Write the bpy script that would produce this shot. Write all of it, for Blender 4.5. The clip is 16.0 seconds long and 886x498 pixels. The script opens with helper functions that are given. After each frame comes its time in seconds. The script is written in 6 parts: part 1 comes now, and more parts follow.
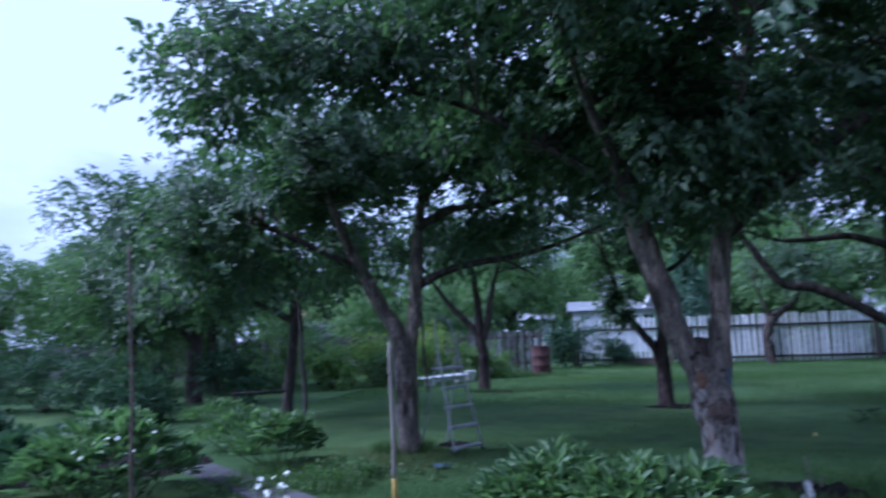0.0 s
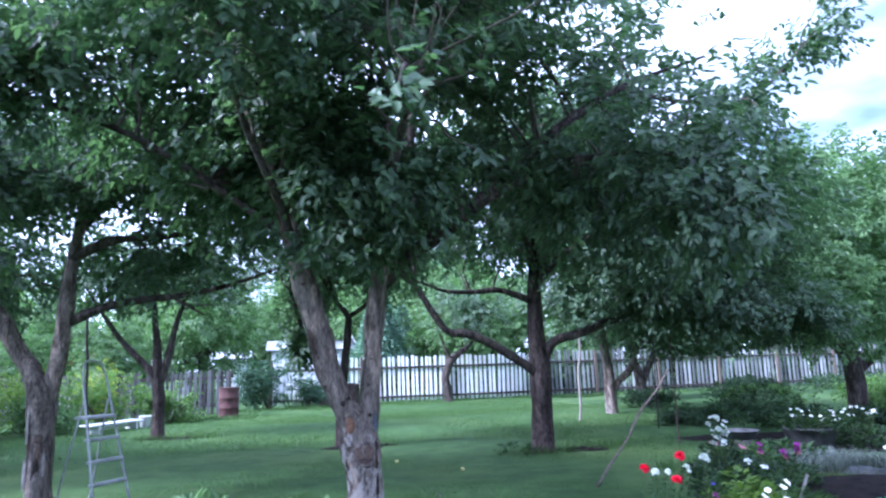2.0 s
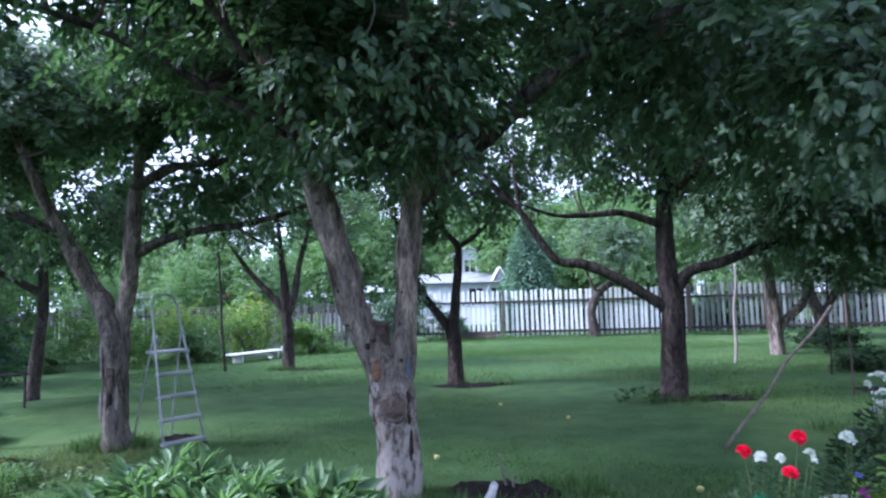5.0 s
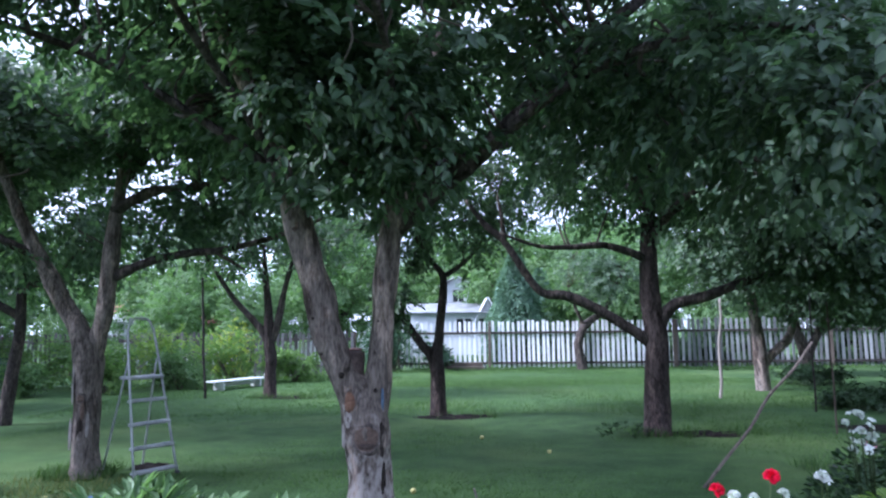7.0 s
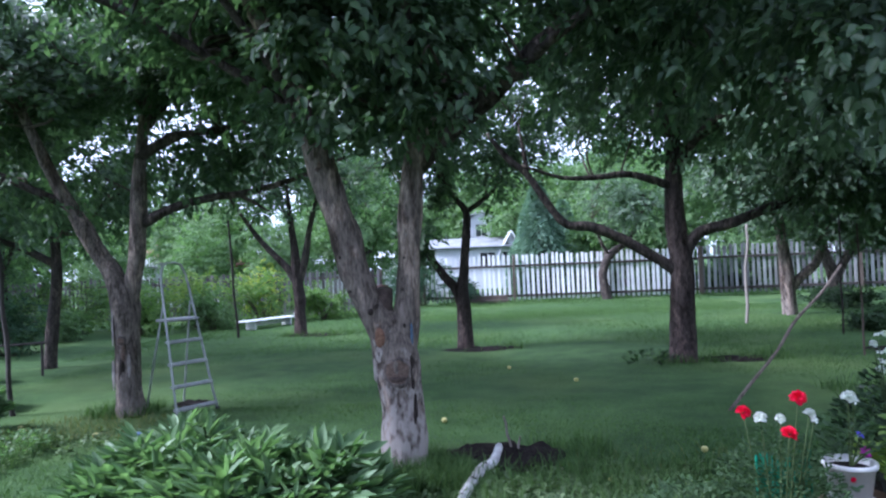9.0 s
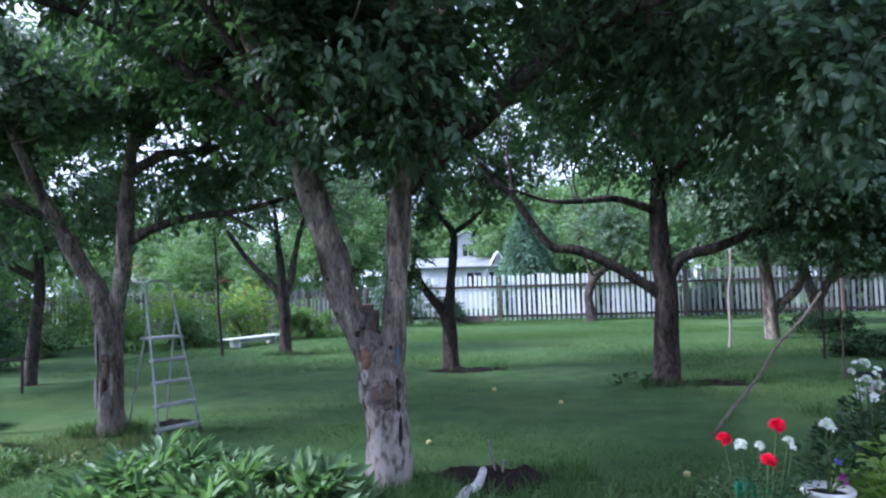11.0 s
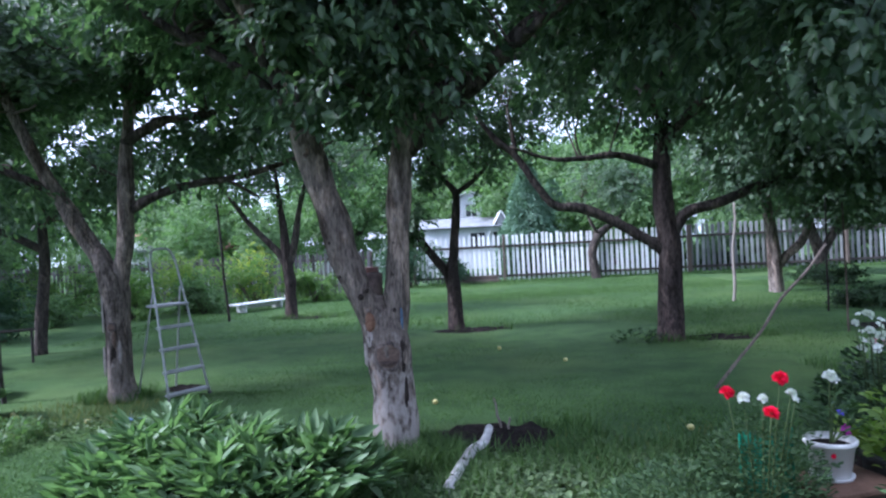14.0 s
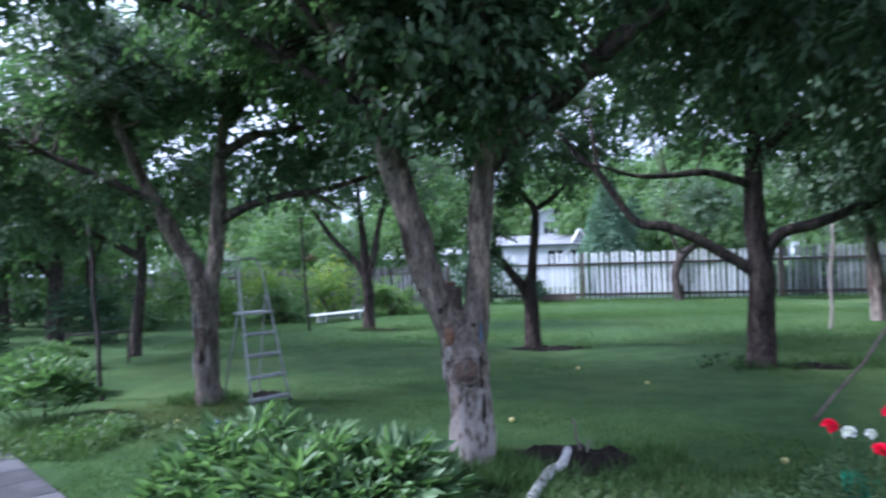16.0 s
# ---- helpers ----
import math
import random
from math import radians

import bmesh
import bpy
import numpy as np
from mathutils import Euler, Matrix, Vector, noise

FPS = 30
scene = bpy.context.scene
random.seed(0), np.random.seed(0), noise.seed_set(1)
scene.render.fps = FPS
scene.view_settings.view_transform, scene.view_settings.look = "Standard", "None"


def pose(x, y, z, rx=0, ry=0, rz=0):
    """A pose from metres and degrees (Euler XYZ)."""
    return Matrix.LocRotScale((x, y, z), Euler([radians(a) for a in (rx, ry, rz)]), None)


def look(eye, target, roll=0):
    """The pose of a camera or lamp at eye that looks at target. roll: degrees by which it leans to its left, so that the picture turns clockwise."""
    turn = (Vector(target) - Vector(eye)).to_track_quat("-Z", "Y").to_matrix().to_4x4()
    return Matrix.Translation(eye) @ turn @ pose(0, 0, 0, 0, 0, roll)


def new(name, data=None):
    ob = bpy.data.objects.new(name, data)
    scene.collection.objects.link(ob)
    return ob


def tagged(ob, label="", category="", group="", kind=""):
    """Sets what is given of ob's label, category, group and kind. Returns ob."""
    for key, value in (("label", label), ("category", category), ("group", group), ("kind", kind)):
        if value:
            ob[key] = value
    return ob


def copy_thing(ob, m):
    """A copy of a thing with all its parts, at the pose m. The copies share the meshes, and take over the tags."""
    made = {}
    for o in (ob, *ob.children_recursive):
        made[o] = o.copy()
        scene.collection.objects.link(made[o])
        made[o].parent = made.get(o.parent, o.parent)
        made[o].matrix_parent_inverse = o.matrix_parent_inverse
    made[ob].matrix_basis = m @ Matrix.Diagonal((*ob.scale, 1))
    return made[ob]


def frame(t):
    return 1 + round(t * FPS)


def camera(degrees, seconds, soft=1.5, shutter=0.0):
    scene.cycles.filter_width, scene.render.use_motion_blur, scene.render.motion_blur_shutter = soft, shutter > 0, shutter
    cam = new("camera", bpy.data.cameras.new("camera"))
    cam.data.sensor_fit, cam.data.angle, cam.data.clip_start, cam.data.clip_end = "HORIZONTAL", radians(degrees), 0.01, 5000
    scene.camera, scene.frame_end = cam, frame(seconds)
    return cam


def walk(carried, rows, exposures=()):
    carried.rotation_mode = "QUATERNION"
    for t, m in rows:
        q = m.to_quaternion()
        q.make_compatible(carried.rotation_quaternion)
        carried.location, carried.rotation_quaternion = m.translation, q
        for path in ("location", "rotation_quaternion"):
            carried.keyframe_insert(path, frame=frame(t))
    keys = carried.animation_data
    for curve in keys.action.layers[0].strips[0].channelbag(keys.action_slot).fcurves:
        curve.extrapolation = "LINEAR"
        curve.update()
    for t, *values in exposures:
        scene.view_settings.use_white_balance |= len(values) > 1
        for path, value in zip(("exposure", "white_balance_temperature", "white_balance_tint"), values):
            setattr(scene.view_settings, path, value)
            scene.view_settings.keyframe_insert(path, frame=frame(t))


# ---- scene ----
cam = camera(67.0, 16.0, 2.3, 0.55)
PATH = [
    (0, (-1.509, -0.771, 1.386), (-1.873, 1.179, 1.636), -2.0),
    (0.28, (-1.523, -0.787, 1.401), (-1.722, 1.189, 1.672), -2.2),
    (0.5, (-1.539, -0.805, 1.417), (-1.537, 1.173, 1.712), -2.5),
    (1, (-1.544, -0.905, 1.427), (-1.006, 1.0, 1.712), -3.7),
    (1.5, (-1.406, -0.847, 1.409), (-0.718, 1.013, 1.666), -4.3),
    (2, (-1.124, -0.779, 1.432), (-0.645, 1.134, 1.766), -1.8),
    (2.5, (-0.918, -0.627, 1.414), (-0.327, 1.26, 1.71), -2.0),
    (3, (-0.697, -0.364, 1.393), (-0.083, 1.492, 1.814), -1.4),
    (3.5, (-0.463, -0.192, 1.422), (-0.072, 1.741, 1.751), -0.5),
    (3.7, (-0.337, -0.103, 1.416), (-0.023, 1.856, 1.662), -0.5),
    (5.8, (-0.037, 0.349, 1.432), (-0.104, 2.342, 1.58), -1.8),
    (6, (-0.023, 0.339, 1.439), (-0.078, 2.33, 1.626), -1.5),
    (6.5, (-0.003, 0.324, 1.431), (-0.009, 2.31, 1.669), -0.8),
    (7, (0.009, 0.325, 1.417), (0.033, 2.31, 1.657), -0.6),
    (7.5, (0.004, 0.329, 1.408), (0.042, 2.316, 1.628), -0.9),
    (8, (0.001, 0.319, 1.405), (0.015, 2.315, 1.529), -1.5),
    (8.5, (0.0, 0.319, 1.414), (-0.023, 2.318, 1.462), -2.0),
    (9, (-0.002, 0.311, 1.419), (-0.05, 2.31, 1.468), -2.4),
    (9.2, (0.001, 0.31, 1.421), (-0.053, 2.308, 1.49), -2.4),
    (11.3, (-0.005, 0.265, 1.461), (-0.008, 2.261, 1.582), -1.6),
    (11.5, (0.001, 0.27, 1.476), (-0.002, 2.265, 1.629), -1.6),
    (12, (0.005, 0.273, 1.479), (-0.009, 2.264, 1.671), -3.0),
    (12.5, (0.004, 0.291, 1.452), (-0.028, 2.287, 1.571), -3.2),
    (13, (0.004, 0.288, 1.447), (-0.038, 2.287, 1.477), -3.3),
    (13.5, (0.004, 0.281, 1.451), (-0.032, 2.28, 1.451), -3.4),
    (14, (0.009, 0.286, 1.449), (-0.013, 2.286, 1.437), -3.0),
    (14.5, (0.008, 0.282, 1.452), (-0.001, 2.282, 1.455), -2.6),
    (15, (0.01, 0.278, 1.452), (0.013, 2.278, 1.501), -2.4),
    (15.5, (-0.012, 0.28, 1.454), (-0.048, 2.279, 1.52), -2.2),
    (16, (-0.026, 0.306, 1.442), (-0.272, 2.29, 1.487), -1.6),
]
walk(cam, [(t, look(eye, target, roll)) for t, eye, target, roll in PATH], [
    (0.0, -0.03, 4600, 29), (0.3, 0.45, 4620, 26), (0.5, 0.65, 4650, 23), (1.0, 1.25, 4780, 23), (1.5, 1.5, 4850, 26), (3.7, 1.45, 4900, 26), (5.8, 1.02, 5190, 24), (7.0, 1.07, 5190, 24), (9.2, 1.01, 5190, 24), (11.3, 0.99, 5200, 23), (16.0, 0.95, 5200, 23),
])

# ---- light ----
world = bpy.data.worlds.new("evening_sky")
scene.world = world
world.use_nodes = True
wn, wl = world.node_tree.nodes, world.node_tree.links
wn.clear()
sky = wn.new("ShaderNodeTexSky")
sky.sky_type, sky.sun_disc = "NISHITA", False
sky.sun_elevation, sky.sun_rotation = radians(38), radians(280)
sky.air_density, sky.dust_density, sky.ozone_density = 1.0, 1.5, 2.0
cloud_co = wn.new("ShaderNodeTexCoord")
cloud_map = wn.new("ShaderNodeMapping")
cloud_map.inputs["Scale"].default_value = (1.6, 1.6, 4.0)
cloud_noise = wn.new("ShaderNodeTexNoise")
cloud_noise.inputs["Scale"].default_value = 1.5
cloud_noise.inputs["Detail"].default_value = 5
cloud_noise.inputs["Roughness"].default_value = 0.5
cloud_ramp = wn.new("ShaderNodeValToRGB")
cloud_ramp.color_ramp.elements[0].position, cloud_ramp.color_ramp.elements[1].position = 0.24, 0.52
cloud_mix = wn.new("ShaderNodeMix")
cloud_mix.data_type = "RGBA"
cloud_mix.inputs["B"].default_value = (12.0, 13.0, 14.3, 1)
bg = wn.new("ShaderNodeBackground")
bg.inputs["Strength"].default_value = 0.082
wout = wn.new("ShaderNodeOutputWorld")
wl.new(cloud_co.outputs["Generated"], cloud_map.inputs["Vector"])
wl.new(cloud_map.outputs["Vector"], cloud_noise.inputs["Vector"])
wl.new(cloud_noise.outputs["Fac"], cloud_ramp.inputs["Fac"])
wl.new(cloud_ramp.outputs["Color"], cloud_mix.inputs["Factor"])
wl.new(sky.outputs["Color"], cloud_mix.inputs["A"])
wl.new(cloud_mix.outputs["Result"], bg.inputs["Color"])
wl.new(bg.outputs["Background"], wout.inputs["Surface"])

sun_data = bpy.data.lights.new("sun", "SUN")
sun_data.energy, sun_data.angle, sun_data.color = 4.9, radians(14), (1.0, 0.97, 0.9)
sun = new("sun", sun_data)
sun.matrix_world = look((-25.0, 3.5, 20.0), (0, 8, 0))

# ---- materials ----


def material(name, low, high, scale=6.0, rough=0.8, bump=0.3, fine=60.0, stretch=(1, 1, 1), per="none", metal=0.0, mottle=0.5, spec=0.3):
    """A surface whose colour wanders between two tones at two scales, with relief. per: object, island or none, a shift of tone from piece to piece."""
    m = bpy.data.materials.new(name)
    m.use_nodes = True
    n, l = m.node_tree.nodes, m.node_tree.links
    b = n["Principled BSDF"]
    b.inputs["Roughness"].default_value, b.inputs["Metallic"].default_value = rough, metal
    b.inputs["Specular IOR Level"].default_value = spec
    co, mp = n.new("ShaderNodeTexCoord"), n.new("ShaderNodeMapping")
    mp.inputs["Scale"].default_value = stretch
    l.new(co.outputs["Object"], mp.inputs["Vector"])
    coarse, grain = n.new("ShaderNodeTexNoise"), n.new("ShaderNodeTexNoise")
    coarse.inputs["Scale"].default_value, coarse.inputs["Detail"].default_value = scale, 4
    grain.inputs["Scale"].default_value, grain.inputs["Detail"].default_value = fine, 3
    l.new(mp.outputs["Vector"], coarse.inputs["Vector"])
    l.new(mp.outputs["Vector"], grain.inputs["Vector"])
    blend = n.new("ShaderNodeMath")
    blend.operation = "MULTIPLY_ADD"
    blend.inputs[1].default_value = mottle
    l.new(grain.outputs["Fac"], blend.inputs[0])
    shift = n.new("ShaderNodeMath")
    shift.operation = "SUBTRACT"
    shift.inputs[1].default_value = 0.5 * mottle
    l.new(coarse.outputs["Fac"], shift.inputs[0])
    l.new(shift.outputs[0], blend.inputs[2])
    value = blend.outputs[0]
    if per != "none":
        if per == "object":
            rnd = n.new("ShaderNodeObjectInfo").outputs["Random"]
        else:
            rnd = n.new("ShaderNodeNewGeometry").outputs["Random Per Island"]
        add = n.new("ShaderNodeMath")
        add.operation = "MULTIPLY_ADD"
        add.inputs[1].default_value = 0.7
        l.new(rnd, add.inputs[0])
        low_shift = n.new("ShaderNodeMath")
        low_shift.operation = "SUBTRACT"
        low_shift.inputs[1].default_value = 0.35
        l.new(value, low_shift.inputs[0])
        l.new(low_shift.outputs[0], add.inputs[2])
        value = add.outputs[0]
    ramp = n.new("ShaderNodeValToRGB")
    ramp.color_ramp.elements[0].position, ramp.color_ramp.elements[1].position = 0.25, 0.75
    ramp.color_ramp.elements[0].color, ramp.color_ramp.elements[1].color = (*low, 1), (*high, 1)
    l.new(value, ramp.inputs["Fac"])
    l.new(ramp.outputs["Color"], b.inputs["Base Color"])
    if bump:
        bp = n.new("ShaderNodeBump")
        bp.inputs["Strength"].default_value, bp.inputs["Distance"].default_value = bump, 0.02
        l.new(blend.outputs[0], bp.inputs["Height"])
        l.new(bp.outputs["Normal"], b.inputs["Normal"])
    return m


def leaf_material(name, low, high, thin=0.35, rough=0.45, spec=0.35):
    """Leaves: each its own green, partly lit from behind."""
    m = bpy.data.materials.new(name)
    m.use_nodes = True
    n, l = m.node_tree.nodes, m.node_tree.links
    b, out = n["Principled BSDF"], n["Material Output"]
    b.inputs["Roughness"].default_value, b.inputs["Specular IOR Level"].default_value = rough, spec
    rnd = n.new("ShaderNodeNewGeometry").outputs["Random Per Island"]
    ramp = n.new("ShaderNodeValToRGB")
    ramp.color_ramp.elements[0].color, ramp.color_ramp.elements[1].color = (*low, 1), (*high, 1)
    l.new(rnd, ramp.inputs["Fac"])
    l.new(ramp.outputs["Color"], b.inputs["Base Color"])
    tr, mix = n.new("ShaderNodeBsdfTranslucent"), n.new("ShaderNodeMixShader")
    warm = n.new("ShaderNodeMix")
    warm.data_type, warm.blend_type = "RGBA", "MULTIPLY"
    warm.inputs["Factor"].default_value = 1.0
    warm.inputs["B"].default_value = (1.2, 1.45, 0.75, 1)
    l.new(ramp.outputs["Color"], warm.inputs["A"])
    l.new(warm.outputs["Result"], tr.inputs["Color"])
    mix.inputs["Fac"].default_value = thin
    l.new(b.outputs["BSDF"], mix.inputs[1])
    l.new(tr.outputs["BSDF"], mix.inputs[2])
    l.new(mix.outputs["Shader"], out.inputs["Surface"])
    return m


def lawn_material():
    """Mown grass with paler, drier and mossy patches."""
    m = material("lawn", (0.029, 0.06, 0.021), (0.062, 0.116, 0.039), 2.6, 0.95, 0.7, 38.0, mottle=0.7, spec=0.1)
    n, l = m.node_tree.nodes, m.node_tree.links
    b = n["Principled BSDF"]
    old = b.inputs["Base Color"].links[0].from_socket
    patch = n.new("ShaderNodeTexNoise")
    patch.inputs["Scale"].default_value, patch.inputs["Detail"].default_value = 0.35, 3
    co = n.new("ShaderNodeTexCoord")
    l.new(co.outputs["Object"], patch.inputs["Vector"])
    r = n.new("ShaderNodeValToRGB")
    r.color_ramp.elements[0].position, r.color_ramp.elements[1].position = 0.48, 0.72
    l.new(patch.outputs["Fac"], r.inputs["Fac"])
    mx = n.new("ShaderNodeMix")
    mx.data_type = "RGBA"
    mx.inputs["B"].default_value = (0.13, 0.185, 0.06, 1)
    half = n.new("ShaderNodeMath")
    half.operation = "MULTIPLY"
    half.inputs[1].default_value = 0.55
    l.new(r.outputs["Color"], half.inputs[0])
    l.new(half.outputs[0], mx.inputs["Factor"])
    l.new(old, mx.inputs["A"])
    l.new(mx.outputs["Result"], b.inputs["Base Color"])
    return m


def bark_material(name, low, high, wash_to=None, wash=(0.50, 0.48, 0.46)):
    """Furrowed bark; up to the height wash_to an old coat of lime wash, worn off in patches."""
    m = material(name, low, high, 19.0, 0.92, 1.0, 70.0, (1, 1, 0.26), mottle=0.9, spec=0.15)
    m.node_tree.nodes["Color Ramp"].color_ramp.elements[0].position = 0.27
    m.node_tree.nodes["Color Ramp"].color_ramp.elements[1].position = 0.72
    n, l = m.node_tree.nodes, m.node_tree.links
    b = n["Principled BSDF"]
    # plates of paler, flaked bark and darker weathered stains
    where = n.new("ShaderNodeTexCoord")
    for size, tall, tone, low, high in ((9.0, 0.3, (1.9, 1.8, 1.72, 1), 0.52, 0.6), (5.0, 0.45, (0.42, 0.38, 0.36, 1), 0.55, 0.64), (60.0, 0.8, (0.35, 0.32, 0.3, 1), 0.66, 0.72)):
        mp = n.new("ShaderNodeMapping")
        mp.inputs["Scale"].default_value = (1, 1, tall)
        mp.inputs["Location"].default_value = (size, 0, 2 * size)
        l.new(where.outputs["Object"], mp.inputs["Vector"])
        plates = n.new("ShaderNodeTexNoise")
        plates.inputs["Scale"].default_value, plates.inputs["Detail"].default_value = size, 6
        plates.inputs["Roughness"].default_value = 0.6
        l.new(mp.outputs["Vector"], plates.inputs["Vector"])
        cut = n.new("ShaderNodeMapRange")
        cut.inputs["From Min"].default_value, cut.inputs["From Max"].default_value = low, high
        l.new(plates.outputs["Fac"], cut.inputs["Value"])
        tint = n.new("ShaderNodeMix")
        tint.data_type, tint.blend_type = "RGBA", "MULTIPLY"
        tint.inputs["B"].default_value = tone
        l.new(cut.outputs["Result"], tint.inputs["Factor"])
        l.new(b.inputs["Base Color"].links[0].from_socket, tint.inputs["A"])
        l.new(tint.outputs["Result"], b.inputs["Base Color"])
    if wash_to is None:
        return m
    old = b.inputs["Base Color"].links[0].from_socket
    co = n.new("ShaderNodeTexCoord")
    sep = n.new("ShaderNodeSeparateXYZ")
    l.new(co.outputs["Object"], sep.inputs["Vector"])
    edge = n.new("ShaderNodeMapRange")
    edge.inputs["From Min"].default_value, edge.inputs["From Max"].default_value = wash_to, wash_to - 0.9
    l.new(sep.outputs["Z"], edge.inputs["Value"])
    worn = n.new("ShaderNodeTexNoise")
    worn.inputs["Scale"].default_value, worn.inputs["Detail"].default_value = 24.0, 9
    mp = n.new("ShaderNodeMapping")
    mp.inputs["Scale"].default_value = (1, 1, 0.55)
    l.new(co.outputs["Object"], mp.inputs["Vector"])
    l.new(mp.outputs["Vector"], worn.inputs["Vector"])
    add = n.new("ShaderNodeMath")
    add.operation = "MULTIPLY_ADD"
    add.inputs[1].default_value = 0.36
    l.new(edge.outputs["Result"], add.inputs[0])
    l.new(worn.outputs["Fac"], add.inputs[2])
    r = n.new("ShaderNodeValToRGB")
    r.color_ramp.elements[0].position, r.color_ramp.elements[1].position = 0.68, 0.86
    l.new(add.outputs[0], r.inputs["Fac"])
    mx = n.new("ShaderNodeMix")
    mx.data_type = "RGBA"
    mx.inputs["B"].default_value = (*wash, 1)
    l.new(r.outputs["Color"], mx.inputs["Factor"])
    l.new(old, mx.inputs["A"])
    l.new(mx.outputs["Result"], b.inputs["Base Color"])
    return m


LAWN = lawn_material()
BLADE = leaf_material("grass_blade", (0.038, 0.076, 0.027), (0.115, 0.195, 0.064), 0.3, 0.65, 0.15)
DRY_BLADE = leaf_material("dry_blade", (0.10, 0.13, 0.04), (0.2, 0.2, 0.08), 0.3, 0.7, 0.2)
APPLE_LEAF = leaf_material("apple_leaf", (0.036, 0.074, 0.04), (0.12, 0.185, 0.10), 0.42, 0.42, 0.5)
PALE_LEAF = leaf_material("pale_leaf", (0.07, 0.135, 0.055), (0.165, 0.26, 0.11), 0.42, 0.5, 0.3)
FAR_LEAF = leaf_material("far_leaf", (0.032, 0.072, 0.042), (0.075, 0.135, 0.08), 0.3, 0.6, 0.2)
SPRUCE = leaf_material("spruce_needles", (0.11, 0.19, 0.135), (0.2, 0.31, 0.22), 0.15, 0.7, 0.2)
PEONY_LEAF = leaf_material("peony_leaf", (0.07, 0.135, 0.06), (0.185, 0.285, 0.14), 0.34, 0.5, 0.32)
WEED_LEAF = leaf_material("weed_leaf", (0.07, 0.11, 0.05), (0.18, 0.25, 0.12), 0.3, 0.5, 0.3)
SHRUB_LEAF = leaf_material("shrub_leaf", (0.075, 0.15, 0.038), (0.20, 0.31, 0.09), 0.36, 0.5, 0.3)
FERN_LEAF = leaf_material("rose_leaf", (0.028, 0.06, 0.027), (0.08, 0.135, 0.058), 0.3, 0.55, 0.25)
SILVER_LEAF = leaf_material("silver_leaf", (0.11, 0.13, 0.115), (0.26, 0.29, 0.27), 0.2, 0.7, 0.2)
GOLD_LEAF = leaf_material("gold_leaf", (0.26, 0.32, 0.04), (0.45, 0.5, 0.08), 0.3, 0.5, 0.3)
LIME_LEAF = leaf_material("lime_leaf", (0.11, 0.19, 0.035), (0.24, 0.34, 0.07), 0.35, 0.5, 0.3)
RED_PETAL = leaf_material("red_petal", (0.72, 0.008, 0.05), (0.9, 0.02, 0.1), 0.25, 0.5, 0.2)
WHITE_PETAL = leaf_material("white_petal", (0.75, 0.76, 0.78), (0.85, 0.85, 0.86), 0.2, 0.5, 0.2)
PURPLE_PETAL = leaf_material("purple_petal", (0.22, 0.015, 0.2), (0.4, 0.04, 0.33), 0.2, 0.5, 0.2)
BLUE_PETAL = leaf_material("blue_petal", (0.06, 0.05, 0.4), (0.14, 0.12, 0.6), 0.2, 0.5, 0.2)
PINK_PETAL = leaf_material("pink_petal", (0.45, 0.12, 0.2), (0.6, 0.25, 0.33), 0.2, 0.5, 0.2)
BARK = bark_material("apple_bark", (0.024, 0.02, 0.018), (0.095, 0.08, 0.072))
BARK_WASHED = bark_material("limewashed_bark", (0.066, 0.054, 0.046), (0.25, 0.207, 0.18), 1.15, (0.41, 0.365, 0.335))
BARK_LOW_WASH = bark_material("worn_limewashed_bark", (0.02, 0.016, 0.015), (0.072, 0.058, 0.053), 0.75, (0.12, 0.085, 0.08))
BARK_GREY = bark_material("grey_peeling_bark", (0.055, 0.046, 0.04), (0.245, 0.205, 0.18), 0.75, (0.24, 0.205, 0.185))
TWIG = material("twig", (0.04, 0.033, 0.026), (0.11, 0.09, 0.07), 20, 0.9, 0.3)
STEM = material("green_stem", (0.04, 0.07, 0.024), (0.085, 0.125, 0.045), 20, 0.7, 0.1)
SCAR = material("cut_wood", (0.10, 0.068, 0.052), (0.2, 0.14, 0.112), 34, 0.9, 0.7, 90, mottle=0.7)
ORANGE_WOOD = material("bare_orange_wood", (0.12, 0.062, 0.04), (0.25, 0.14, 0.09), 20, 0.85, 0.6, 70, mottle=0.9)
STUB = material("weathered_cut", (0.045, 0.032, 0.029), (0.115, 0.083, 0.073), 18, 0.9, 0.7, 60, mottle=0.9)
# leaf green darkened so that shade is already in its colour
SHADED_LEAF = leaf_material("shaded_leaf_tone", (0.018, 0.042, 0.018), (0.05, 0.092, 0.04), 0.3, 0.5, 0.25)
SOIL = material("dark_soil", (0.008, 0.0065, 0.0065), (0.028, 0.022, 0.02), 9, 0.98, 1.0, 50, mottle=0.9, spec=0.1)
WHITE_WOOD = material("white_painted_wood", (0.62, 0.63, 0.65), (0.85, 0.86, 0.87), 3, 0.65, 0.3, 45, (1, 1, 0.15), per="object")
# white wood greyed in its colour to stand for the trees' shade
SHADED_WHITE = material("shaded_white_wood", (0.12, 0.124, 0.125), (0.36, 0.37, 0.366), 3, 0.75, 0.4, 45, (1, 1, 0.15), per="object")
SCAR_BARK = bark_material("scar_bark", (0.06, 0.05, 0.046), (0.20, 0.168, 0.155))
KNOT = material("dark_knot", (0.02, 0.016, 0.014), (0.06, 0.048, 0.042), 40, 0.95, 0.8, 90, mottle=0.9, spec=0.1)
PEELED = material("peeled_bark", (0.24, 0.20, 0.185), (0.42, 0.38, 0.36), 26, 0.9, 0.7, 70, (1, 1, 0.4), mottle=0.8)
